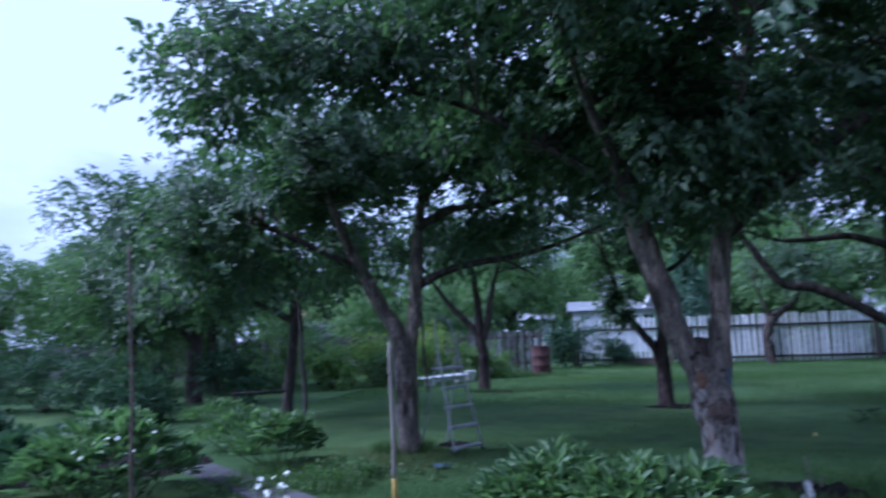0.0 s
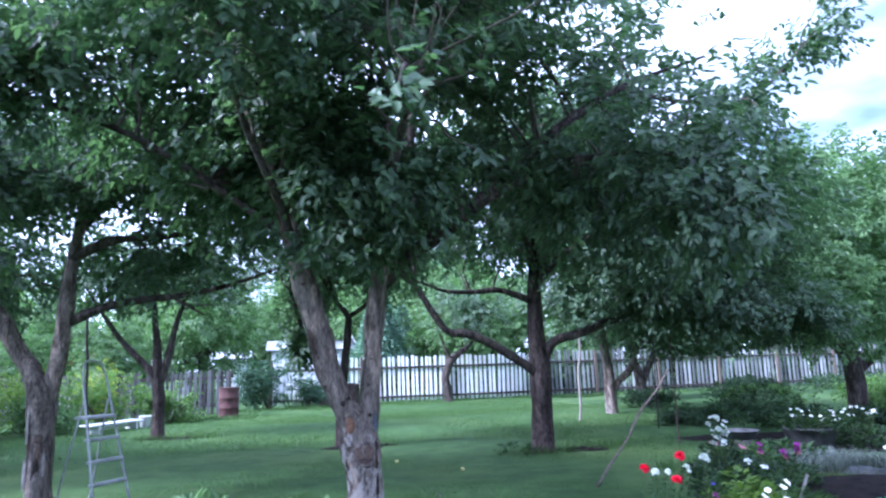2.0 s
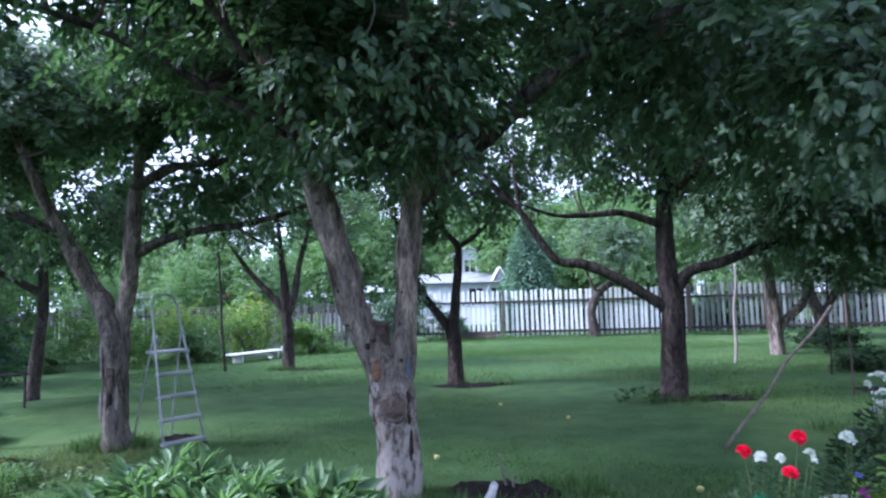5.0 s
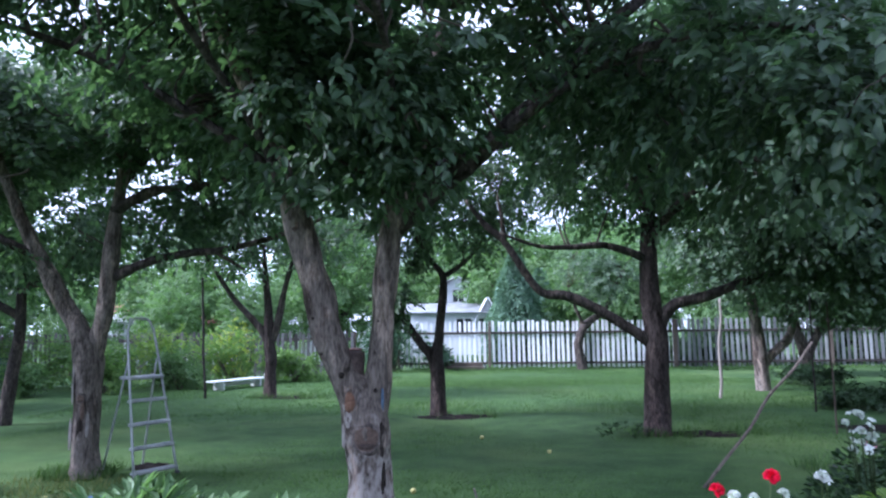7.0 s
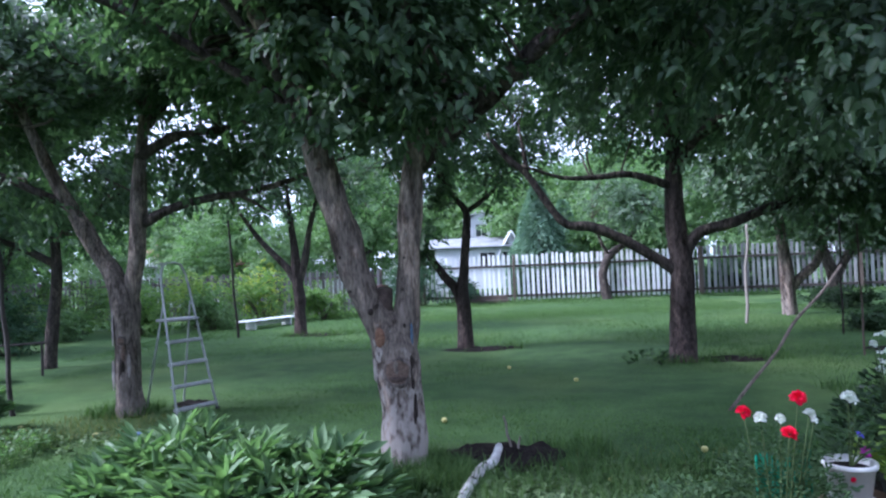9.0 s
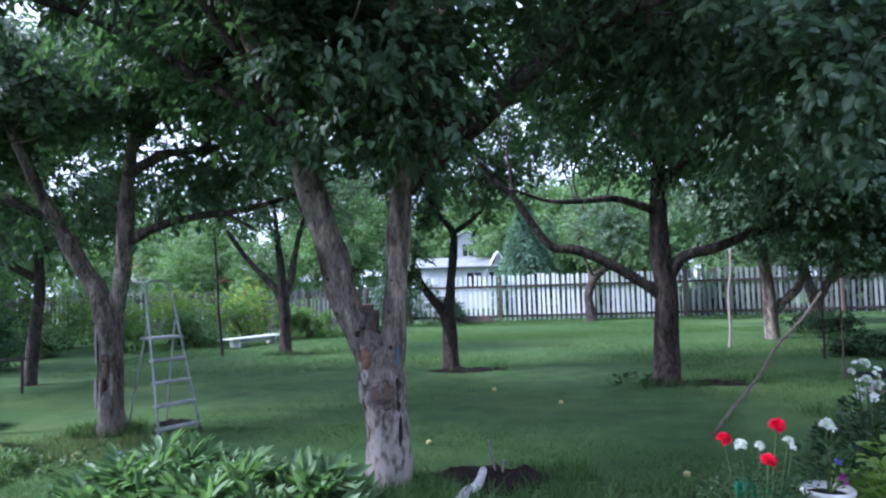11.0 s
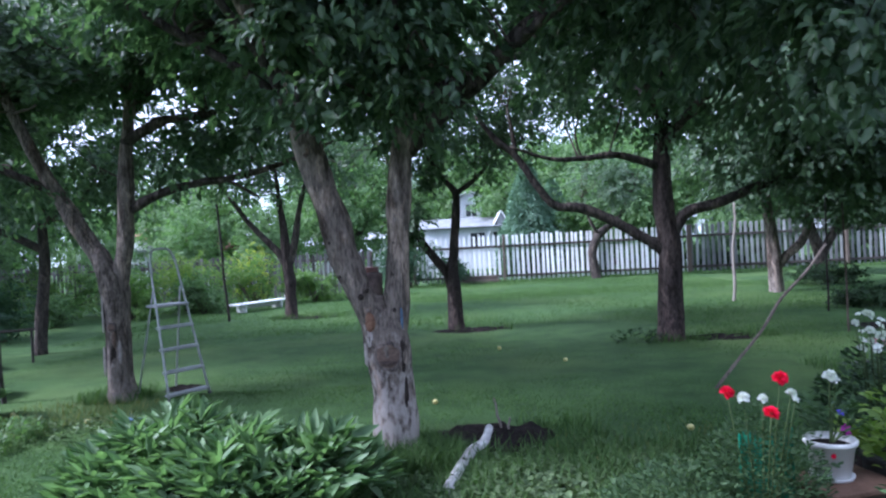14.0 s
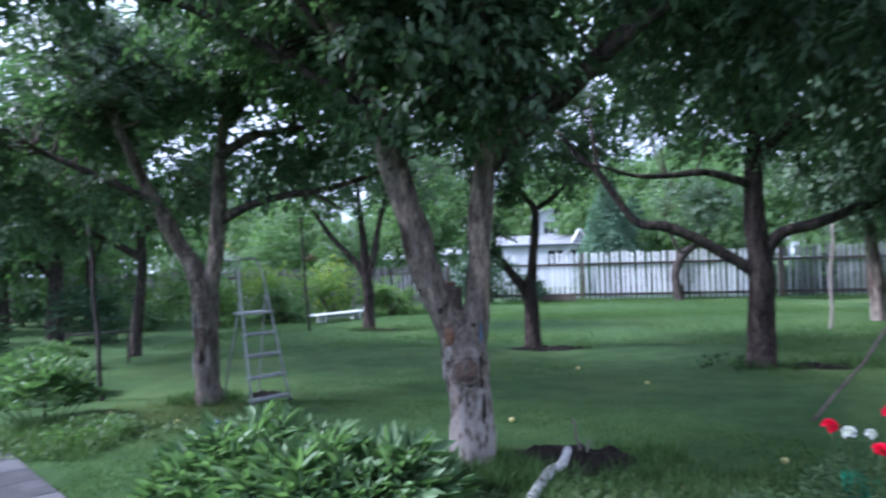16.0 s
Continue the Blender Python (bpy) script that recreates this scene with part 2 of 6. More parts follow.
GREY_WOOD = material("weathered_grey_wood", (0.05, 0.047, 0.045), (0.17, 0.165, 0.165), 3, 0.9, 0.5, 45, (1, 1, 0.15), per="object")
RAIL_WOOD = material("dark_rail_wood", (0.03, 0.026, 0.024), (0.085, 0.075, 0.068), 4, 0.9, 0.5, 45, (0.2, 1, 1))
STICK = material("peeled_stick", (0.07, 0.055, 0.045), (0.22, 0.18, 0.15), 9, 0.85, 0.6, 55, (1, 1, 0.35), mottle=0.9)
POST_WOOD = material("post_wood", (0.06, 0.048, 0.04), (0.14, 0.11, 0.09), 4, 0.9, 0.5, 45, (1, 1, 0.15))
PALE_POLE = material("bare_pole", (0.14, 0.12, 0.105), (0.30, 0.27, 0.24), 5, 0.85, 0.5, 45, (1, 1, 0.2))
BIRCH = material("birch_bark", (0.30, 0.28, 0.27), (0.80, 0.79, 0.78), 7, 0.8, 0.4, 30, (1, 1, 3), mottle=0.6)
ALU = material("dull_aluminium", (0.28, 0.29, 0.30), (0.5, 0.51, 0.52), 12, 0.45, 0.1, 80, metal=0.3)
RUST = material("rusty_steel", (0.05, 0.026, 0.025), (0.12, 0.06, 0.055), 5, 0.85, 0.5, 40, metal=0.2)
IRON = material("dark_iron", (0.02, 0.018, 0.017), (0.06, 0.05, 0.045), 15, 0.7, 0.2, metal=0.5)
WHITE_PAINT = material("white_paint", (0.62, 0.63, 0.64), (0.82, 0.82, 0.82), 5, 0.5, 0.1, 60)
WHITE_PLASTIC = material("white_plastic", (0.70, 0.70, 0.70), (0.80, 0.80, 0.79), 8, 0.35, 0.03, 60, spec=0.5)
GREEN_PLASTIC = material("green_plastic", (0.01, 0.26, 0.10), (0.025, 0.38, 0.16), 8, 0.35, 0.05, spec=0.5)
GREEN_NET = material("green_mesh", (0.008, 0.14, 0.09), (0.015, 0.24, 0.14), 10, 0.6, 0.1)
BLUE_PAINT = material("blue_paint", (0.07, 0.11, 0.17), (0.13, 0.2, 0.29), 22, 0.8, 0.5, mottle=0.9)
BROWN_BOARD = material("brown_board", (0.10, 0.055, 0.035), (0.19, 0.11, 0.075), 6, 0.8, 0.4, 60)
SLAB = material("grey_concrete_slab", (0.05, 0.05, 0.054), (0.11, 0.11, 0.116), 5, 0.9, 0.5, 70, per="object")
RUBBLE = material("grey_dry_grass", (0.05, 0.052, 0.054), (0.14, 0.145, 0.15), 7, 0.95, 1.0, 40, mottle=0.9)
RUBBER = material("old_rubber", (0.03, 0.03, 0.032), (0.10, 0.10, 0.105), 9, 0.8, 0.3)
HOUSE_WHITE = material("white_render", (0.52, 0.54, 0.57), (0.70, 0.72, 0.75), 1.2, 0.8, 0.2, 25)
ROOF_RED = material("red_brown_roof", (0.16, 0.07, 0.055), (0.32, 0.15, 0.12), 2, 0.8, 0.4, 25)
ROOF_GREY = material("grey_sheet_roof", (0.16, 0.165, 0.175), (0.30, 0.31, 0.33), 2, 0.6, 0.3, 25)
ROOF_PALE = material("pale_sheet_roof", (0.30, 0.31, 0.34), (0.46, 0.47, 0.50), 2, 0.5, 0.2, 25)
SHED_DARK = material("dark_boards", (0.05, 0.045, 0.045), (0.13, 0.115, 0.11), 3, 0.9, 0.4, 30, (1, 1, 0.2))
GLASS_DARK = material("window_pane", (0.03, 0.035, 0.04), (0.06, 0.065, 0.07), 3, 0.12, 0.0, spec=0.6)
YELLOW_FRUIT = material("fallen_fruit", (0.45, 0.40, 0.12), (0.65, 0.60, 0.28), 20, 0.5, 0.1)

# ---- builders ----
rng = np.random.default_rng(7)


def mesh_of(name, verts, faces, mat, smooth=True):
    """A mesh from arrays of corners and of faces with an even number of sides."""
    verts, faces = np.asarray(verts, np.float32), np.asarray(faces, np.int32)
    me = bpy.data.meshes.new(name)
    k = faces.shape[1]
    me.vertices.add(len(verts))
    me.vertices.foreach_set("co", verts.ravel())
    me.loops.add(faces.size)
    me.loops.foreach_set("vertex_index", faces.ravel())
    me.polygons.add(len(faces))
    me.polygons.foreach_set("loop_start", np.arange(len(faces), dtype=np.int32) * k)
    me.polygons.foreach_set("use_smooth", np.full(len(faces), smooth))
    me.materials.append(mat)
    me.update(calc_edges=True)
    return me


def under(name, me, parent, label="", kind="", at=None):
    """One mesh object under a thing or a part."""
    ob = new(name, me)
    ob.parent = parent
    if at is not None:
        ob.matrix_basis = at
    return tagged(ob, label, "", "", kind)


def part(name, bm, mat, parent, label="", at=None):
    me = bpy.data.meshes.new(name)
    bm.to_mesh(me)
    bm.free()
    me.materials.append(mat)
    return under(name, me, parent, label, at=at)


def thing(name, place, label, category, group="", turn=0.0, kind=""):
    """An Empty at a thing's base."""
    ob = new(name)
    ob.empty_display_size = 0.1
    ob.matrix_basis = pose(*place, 0, 0, turn)
    return tagged(ob, label, category, group, kind)


def box(size, at=(0, 0, 0), bevel=0.004, turn=(0, 0, 0), bm=None):
    """A bevelled block, its middle at the given place."""
    bm = bm or bmesh.new()
    geo = bmesh.ops.create_cube(bm, size=1.0, matrix=pose(*at, *turn) @ Matrix.Diagonal((*size, 1)))
    if bevel:
        edges = list({e for v in geo["verts"] for e in v.link_edges})
        bmesh.ops.bevel(bm, geom=edges, offset=bevel, segments=1, affect="EDGES")
    return bm


def lathe(profile, sides=24):
    """A turned shape from (radius, height) pairs."""
    bm = bmesh.new()
    rings = []
    for r, z in profile:
        rings.append([bm.verts.new((r * math.cos(2 * math.pi * k / sides), r * math.sin(2 * math.pi * k / sides), z)) for k in range(sides)])
    for a, b in zip(rings, rings[1:]):
        for k in range(sides):
            f = bm.faces.new((a[k], a[(k + 1) % sides], b[(k + 1) % sides], b[k]))
            f.smooth = True
    bm.faces.new(rings[-1])
    bm.faces.new(list(reversed(rings[0])))
    return bm


def curve_through(points, steps=5):
    """A smooth line (Catmull-Rom) through points; extra columns such as radius are carried along."""
    p = np.asarray(points, float)
    p = np.vstack([2 * p[0] - p[1], p, 2 * p[-1] - p[-2]])
    out = []
    for i in range(1, len(p) - 2):
        for k in range(steps):
            t = k / steps
            out.append(0.5 * (2 * p[i] + (p[i + 1] - p[i - 1]) * t + (2 * p[i - 1] - 5 * p[i] + 4 * p[i + 1] - p[i + 2]) * t**2 + (3 * p[i] - p[i - 1] - 3 * p[i + 1] + p[i + 2]) * t**3))
    out.append(p[-2])
    return np.array(out)


def tube(points, sides=8, steps=5, lumps=0.0, seed=0, grain=3.0, flutes=0.0):
    """Corners and faces of a limb through (x, y, z, radius) rows."""
    line = curve_through(points, steps)
    xyz, rad = line[:, :3], np.maximum(line[:, 3], 0.001)
    way = np.gradient(xyz, axis=0)
    way /= np.linalg.norm(way, axis=1)[:, None] + 1e-9
    ref = np.array([1.0, 0.13, 0.07]) if abs(way[0][0]) < 0.8 else np.array([0.0, 1.0, 0.1])
    u = np.cross(way, ref)
    u /= np.linalg.norm(u, axis=1)[:, None]
    v = np.cross(way, u)
    a = np.arange(sides) * 2 * np.pi / sides
    ring = u[:, None] * np.cos(a)[None, :, None] + v[:, None] * np.sin(a)[None, :, None]
    r = np.repeat(rad[:, None], sides, 1)
    if lumps:
        for i in range(len(xyz)):
            for k in range(sides):
                q = (xyz[i] + ring[i, k] * rad[i]) * grain
                r[i, k] *= 1 + lumps * noise.noise(Vector((q[0] * 1.6 + seed, q[1] * 1.6, q[2] * 0.8))) + 0.5 * lumps * noise.noise(Vector((q[0] * 5, q[1] * 5 + seed, q[2] * 1.5)))
    if flutes:
        twist = np.linspace(0, 1.6, len(xyz))[:, None]
        r *= 1 + flutes * np.sin(3 * a[None] + twist * 2 + seed) + 0.7 * flutes * np.sin(5 * a[None] - twist * 3) ** 2
    verts = (xyz[:, None] + ring * r[..., None]).reshape(-1, 3)
    i, k = np.meshgrid(np.arange(len(xyz) - 1), np.arange(sides), indexing="ij")
    k2 = (k + 1) % sides
    faces = np.stack([i * sides + k, i * sides + k2, (i + 1) * sides + k2, (i + 1) * sides + k], -1).reshape(-1, 4)
    tip = len(verts)
    verts = np.vstack([verts, xyz[-1], xyz[0]])
    last = (len(xyz) - 1) * sides
    j = np.arange(0, sides, 2)
    caps = np.stack([last + j, last + (j + 1) % sides, last + (j + 2) % sides, np.full(len(j), tip)], -1)
    foot = np.stack([(j + 2) % sides, (j + 1) % sides, j, np.full(len(j), tip + 1)], -1)
    return verts, np.vstack([faces, caps, foot])


def joined(pieces):
    """Several (corners, faces) as one."""
    verts, faces, n = [], [], 0
    for v, f in pieces:
        verts.append(v), faces.append(f + n)
        n += len(v)
    return np.vstack(verts), np.vstack(faces)


def leaf_blades(place, axis, normal, length, width, fold=0.18, droop=0.12):
    """Oval leaves, folded along the rib and bent at the tip: six corners and two faces each."""
    axis = axis / (np.linalg.norm(axis, axis=1)[:, None] + 1e-9)
    side = np.cross(axis, normal)
    side /= np.linalg.norm(side, axis=1)[:, None] + 1e-9
    up = np.cross(side, axis)
    length, width = np.asarray(length)[:, None], np.asarray(width)[:, None]
    tip = place + axis * length - up * droop * length
    a1, a2 = place + axis * length * 0.30, place + axis * length * 0.70 - up * droop * 0.4 * length
    w1, w2 = side * width * 0.5, side * width * 0.40
    rise = up * fold * width
    verts = np.stack([place, a1 + w1 + rise, a2 + w2 + rise, tip, a2 - w2 + rise, a1 - w1 + rise], 1).reshape(-1, 3)
    n = np.arange(len(place))[:, None] * 6
    faces = np.concatenate([n + np.array([0, 1, 2, 3]), n + np.array([0, 3, 4, 5])], 0)
    return verts, faces


def unit(v):
    return v / (np.linalg.norm(v, axis=-1, keepdims=True) + 1e-9)


def sprays(centres, out, n_leaves, reach, length, r, hang=0.48, flat=0.6):
    """Leafy shoots at the given places: leaves alternate along a drooping twig, thickest at its end, and overlap like shingles, their upper sides to the sky."""
    m = len(centres)
    c = np.repeat(centres, n_leaves, 0)
    o = np.repeat(unit(out * np.array([1.0, 1.0, 0.55]) + r.normal(0, 0.22, (m, 3))), n_leaves, 0)
    s = np.tile(np.linspace(0.0, 1.0, n_leaves) ** 0.7, m)[:, None] + r.normal(0, 0.05, (m * n_leaves, 1))
    place = c + o * (s - 0.6) * reach + r.normal(0, 0.09, (m * n_leaves, 3)) * reach
    place[:, 2] -= (0.22 * s[:, 0] ** 2) * reach
    across = unit(np.cross(o, np.array([0.0, 0.0, 1.0])) + 1e-6)
    hand = np.tile(np.where(np.arange(n_leaves) % 2 == 0, 1.0, -1.0), m)[:, None] * r.uniform(0.25, 1.1, (m * n_leaves, 1))
    axis = unit(o * 0.75 + across * hand + r.normal(0, 0.3, (m * n_leaves, 3)) - np.array([0, 0, 1.0]) * hang * r.uniform(0.5, 1.5, (m * n_leaves, 1)))
    normal = unit(np.array([0, 0, flat]) + o * np.array([0.9, 0.9, 0.2]) + r.normal(0, 0.28, (m * n_leaves, 3)))
    size = length * r.uniform(0.6, 1.2, m * n_leaves)
    return leaf_blades(place, axis, normal, size, size * r.uniform(0.44, 0.6, m * n_leaves), 0.18, 0.2)


def crown_points(lobes, count, r, gap=0.0, floor=0.0, shell=2.2):
    """Twig places spread through the lobes of a crown (x, y, z, rx, ry, rz), thick towards its skin and open in patches."""
    lobes = np.asarray(lobes, float)
    vol = lobes[:, 3] * lobes[:, 4] * lobes[:, 5]
    got, outs = [], []
    total = 0
    while total < count:
        pick = r.choice(len(lobes), size=count, p=vol / vol.sum())
        d = unit(r.normal(0, 1, (count, 3)))
        q = d * (r.random((count, 1)) ** (1 / shell)) * (1 + 0.1 * r.normal(0, 1, (count, 1)))
        p = lobes[pick, :3] + q * lobes[pick, 3:]
        keep = p[:, 2] > floor
        if gap:
            keep &= np.array([noise.noise(Vector(x * 0.95)) + 0.5 * noise.noise(Vector(x * 2.6)) for x in p]) > -gap
        got.append(p[keep]), outs.append(unit(d + np.array([0, 0, 0.25]))[keep])
        total += keep.sum()
    return np.vstack(got)[:count], np.vstack(outs)[:count]


def tree(base, label, stems, lobes, sprays_n, leaves_n=20, leaf=0.085, reach=0.34, seed=1, bark=BARK, leaf_mat=APPLE_LEAF, gap=0.22, floor=1.8, twigs=70, sides=10, lumps=0.12, flutes=0.0, thick=None, category="apple tree", name="apple_tree", group="apple trees of the orchard"):
    """A tree: trunk and limbs by their own lines in the world, fine branches to the twigs, and a crown of single leaves."""
    r = np.random.default_rng(seed)
    root = thing(name, base, label, category, group)
    b = np.array([*base, 0.0])
    tips = []
    for n, (kind, rows) in enumerate(stems):
        rows = np.asarray(rows, float)
        v, f = tube(rows - b, sides if rows[0, 3] > 0.05 else 8, 8 if rows[0, 3] > 0.1 else 5, lumps, seed + n, flutes=flutes if kind == "trunk" else 0.0)
        under(kind, mesh_of(kind, v, f, bark if kind != "limb" else BARK), root)
        line = curve_through(rows, 6)
        tips.append(line[int(len(line) * (0.55 if kind == "trunk" else 0.3)):])
    tips = np.vstack(tips)
    p, o = crown_points(lobes, sprays_n, r, gap, floor)
    if thick:
        p2, o2 = crown_points(thick[0], thick[1], r, 0.14, floor)
        p, o = np.vstack([p, p2]), np.vstack([o, o2])
    fine = []
    for k in r.choice(len(p), min(twigs, len(p)), replace=False):
        dist = np.linalg.norm(tips[:, :3] - p[k], axis=1) + 1.2 * np.maximum(0, tips[:, 2] - p[k][2])
        start = tips[np.argmin(dist)]
        if np.linalg.norm(p[k] - start[:3]) > 1.7:
            continue
        mid = start[:3] * 0.5 + p[k] * 0.5 + r.normal(0, 0.12, 3) + np.array([0, 0, 0.12])
        size = min(0.6 * start[3], 0.012 + 0.007 * np.linalg.norm(p[k] - start[:3]))
        q1, q2 = start[:3] * 0.75 + mid * 0.25 + r.normal(0, 0.05, 3), mid * 0.4 + p[k] * 0.6 + r.normal(0, 0.07, 3)
        fine.append(tube(np.vstack([[*start[:3], size], [*q1, size * 0.85], [*mid, size * 0.65], [*q2, size * 0.45], [*p[k], 0.004]]) - b, 6, 3))
    v, f = joined(fine)
    under("branchwork", mesh_of("branchwork", v, f, TWIG), root, kind="stuff")
    v, f = sprays(p - b[:3], o, leaves_n, reach, leaf, r)
    under("crown", mesh_of("crown", v, f, leaf_mat), root, kind="stuff")
    return root

# ---- ground ----


def mound(x, y):
    """The lawn's slight rise round the roots of the near tree."""
    return 0.07 * np.exp(-((x + 0.44) ** 2 + (y - 4.85) ** 2) / 0.35)


def ground_sheet():
    """One sheet to the horizon, finely waved near the garden."""
    xs = np.unique(np.concatenate([np.linspace(-400, -30, 14), np.linspace(-30, -3, 46), np.linspace(-3, 3, 41), np.linspace(3, 34, 54), np.linspace(34, 400, 14)]))
    ys = np.unique(np.concatenate([np.linspace(-400, -8, 14), np.linspace(-8, 3, 20), np.linspace(3, 7, 29), np.linspace(7, 40, 60), np.linspace(40, 400, 14)]))
    X, Y = np.meshgrid(xs, ys, indexing="ij")
    Z = np.array([0.035 * noise.noise(Vector((x * 0.35, y * 0.35, 0))) + 0.012 * noise.noise(Vector((x * 1.4, y * 1.4, 3))) for x, y in zip(X.ravel(), Y.ravel())])
    verts = np.stack([X.ravel(), Y.ravel(), Z + mound(X.ravel(), Y.ravel())], 1)
    i, j = np.meshgrid(np.arange(len(xs) - 1), np.arange(len(ys) - 1), indexing="ij")
    n = len(ys)
    faces = np.stack([i * n + j, (i + 1) * n + j, (i + 1) * n + j + 1, i * n + j + 1], -1).reshape(-1, 4)
    ob = new("ground", mesh_of("ground", verts, faces, LAWN))
    return tagged(ob, "mown green lawn under old apple trees", "lawn", kind="structure")


def earth_patch(name, centre, rx, ry, label, lift=0.03, mat=SOIL, turn=0.0, seed=1, category="soil", lump=0.035):
    """A patch of bare earth with an uneven outline, raised crumbs in its middle and its rim sunk into the lawn."""
    rings, sides = max(14, int(max(rx, ry) * 9)), max(64, int(max(rx, ry) * 30))
    verts, faces = [], []
    ca, sa = math.cos(radians(turn)), math.sin(radians(turn))
    for i in range(rings + 1):
        for k in range(sides):
            a = 2 * math.pi * k / sides
            q = i / rings
            wob = 1 + 0.4 * noise.noise(Vector((math.cos(a) * 1.6 + seed, math.sin(a) * 1.6, seed))) + 0.1 * noise.noise(Vector((math.cos(a) * 5, math.sin(a) * 5, seed)))
            x, y = rx * q * wob * math.cos(a), ry * q * wob * math.sin(a)
            x, y = x * ca - y * sa, x * sa + y * ca
            z = lift + lump * noise.noise(Vector((x * 6 + seed, y * 6, 1))) + lump * 0.6 * noise.noise(Vector((x * 17, y * 17, seed)))
            z = z * (1 - q**6) - 0.05 * q**8 + 0.01
            verts.append((x, y, z))
    for i in range(rings):
        for k in range(sides):
            faces.append((i * sides + k, i * sides + (k + 1) % sides, (i + 1) * sides + (k + 1) % sides, (i + 1) * sides + k))
    ob = new(name, mesh_of(name, verts, faces, mat))
    ob.location = (*centre, 0.0)
    return tagged(ob, label, category, kind="structure")


def grass(name, spots, height, lean, mat, label, seed):
    """Grass blades: at (x, y, spread, count) spots."""
    r = np.random.default_rng(seed)
    p = np.vstack([np.array([x, y]) + (r.uniform(-1, 1, (int(n), 2)) * np.array(s)) for x, y, s, n in spots])
    for x, y, rx, ry in BARE:
        p = p[((p[:, 0] - x) / rx) ** 2 + ((p[:, 1] - y) / ry) ** 2 > r.uniform(0.55, 1.15, len(p))]
    n = len(p)
    z = mound(p[:, 0], p[:, 1]) - 0.015
    base = np.column_stack([p, z])
    h = height * r.uniform(0.5, 1.3, n)
    a = r.uniform(0, 2 * np.pi, n)
    tilt = np.column_stack([np.cos(a), np.sin(a), np.zeros(n)]) * (lean * h * r.uniform(0.2, 1.2, n))[:, None]
    wide = np.column_stack([-np.sin(a), np.cos(a), np.zeros(n)]) * (0.0022 + 0.012 * h)[:, None]
    mid = base + tilt * 0.35 + np.column_stack([np.zeros((n, 2)), h * 0.6])
    tip = base + tilt + np.column_stack([np.zeros((n, 2)), h])
    verts = np.stack([base - wide, base + wide, mid + wide * 0.8, tip, mid - wide * 0.8], 1).reshape(-1, 3)
    k = np.arange(n)[:, None] * 5
    quads = k + np.array([0, 1, 2, 4])
    ends = k + np.array([4, 2, 3])
    me = bpy.data.meshes.new(name)
    faces = np.concatenate([quads.ravel(), ends.ravel()]).astype(np.int32)
    starts = np.concatenate([np.arange(n) * 4, 4 * n + np.arange(n) * 3]).astype(np.int32)
    me.vertices.add(len(verts))
    me.vertices.foreach_set("co", verts.astype(np.float32).ravel())
    me.loops.add(len(faces))
    me.loops.foreach_set("vertex_index", faces)
    me.polygons.add(len(starts))
    me.polygons.foreach_set("loop_start", starts)
    me.materials.append(mat)
    me.update(calc_edges=True)
    return tagged(new(name, me), label, "grass", kind="stuff")


BARE = ((0.24, 5.13, 0.50, 0.34), (-2.85, 7.62, 0.3, 0.2), (0.3, 11.5, 0.55, 0.2), (3.58, 9.45, 0.36, 0.15), (-3.3, 15.0, 0.4, 0.12), (4.5, 4.15, 2.3, 1.75), (-3.75, 4.65, 0.5, 0.4))
ground_sheet()
earth_patch("digging", (0.24, 5.13), 0.56, 0.38, "freshly dug dark earth beside the forked apple tree", 0.055, seed=3, lump=0.06)
earth_patch("tree_circle", (-3.0, 7.68), 0.3, 0.16, "bare dark earth under the stepladder", 0.015, seed=4)
earth_patch("tree_circle", (0.25, 11.5), 0.75, 0.32, "bare earth round a slender apple tree", 0.01, seed=5)
earth_patch("tree_circle", (3.58, 9.45), 0.62, 0.27, "bare earth round an apple tree", 0.01, seed=6)
earth_patch("tree_circle", (-3.3, 15.0), 0.9, 0.3, "bare earth round an apple tree", 0.01, seed=7)
earth_patch("flower_bed", (4.5, 4.15), 2.7, 1.85, "dark bare soil of the flower garden", 0.05, seed=9, turn=35)
earth_patch("flower_bed", (8.0, 8.2), 3.2, 1.5, "dark soil bed behind the dry bank", 0.05, seed=10, turn=-25)
earth_patch("flower_bed", (-7.2, 6.2), 1.6, 1.1, "dark vegetable bed beside the path", 0.04, seed=12, turn=20)
earth_patch("dry_bank", (6.0, 6.0), 2.3, 0.45, "grey bank of cut dry grass along the bed", 0.05, RUBBLE, -33, 11, "bank", 0.05)

# ---- fences ----


def picket(width, height, thick, cut, seed):
    bm = bmesh.new()
    r = random.Random(seed)
    w, t = width / 2, thick / 2
    low = [bm.verts.new((x, y, 0.0)) for x, y in ((-w, -t), (w, -t), (w, t), (-w, t))]
    tops = height + r.uniform(-0.02, 0.02)
    high = [bm.verts.new((x * 0.96, y, tops + (cut if x > 0 else 0))) for x, y in ((-w, -t), (w, -t), (w, t), (-w, t))]
    for k in range(4):
        bm.faces.new((low[k], low[(k + 1) % 4], high[(k + 1) % 4], high[k]))
    bm.faces.new(high)
    bm.faces.new(list(reversed(low)))
    bmesh.ops.bevel(bm, geom=list(bm.edges), offset=0.003, segments=1, affect="EDGES")
    me = bpy.data.meshes.new("picket")
    bm.to_mesh(me)
    bm.free()
    return me


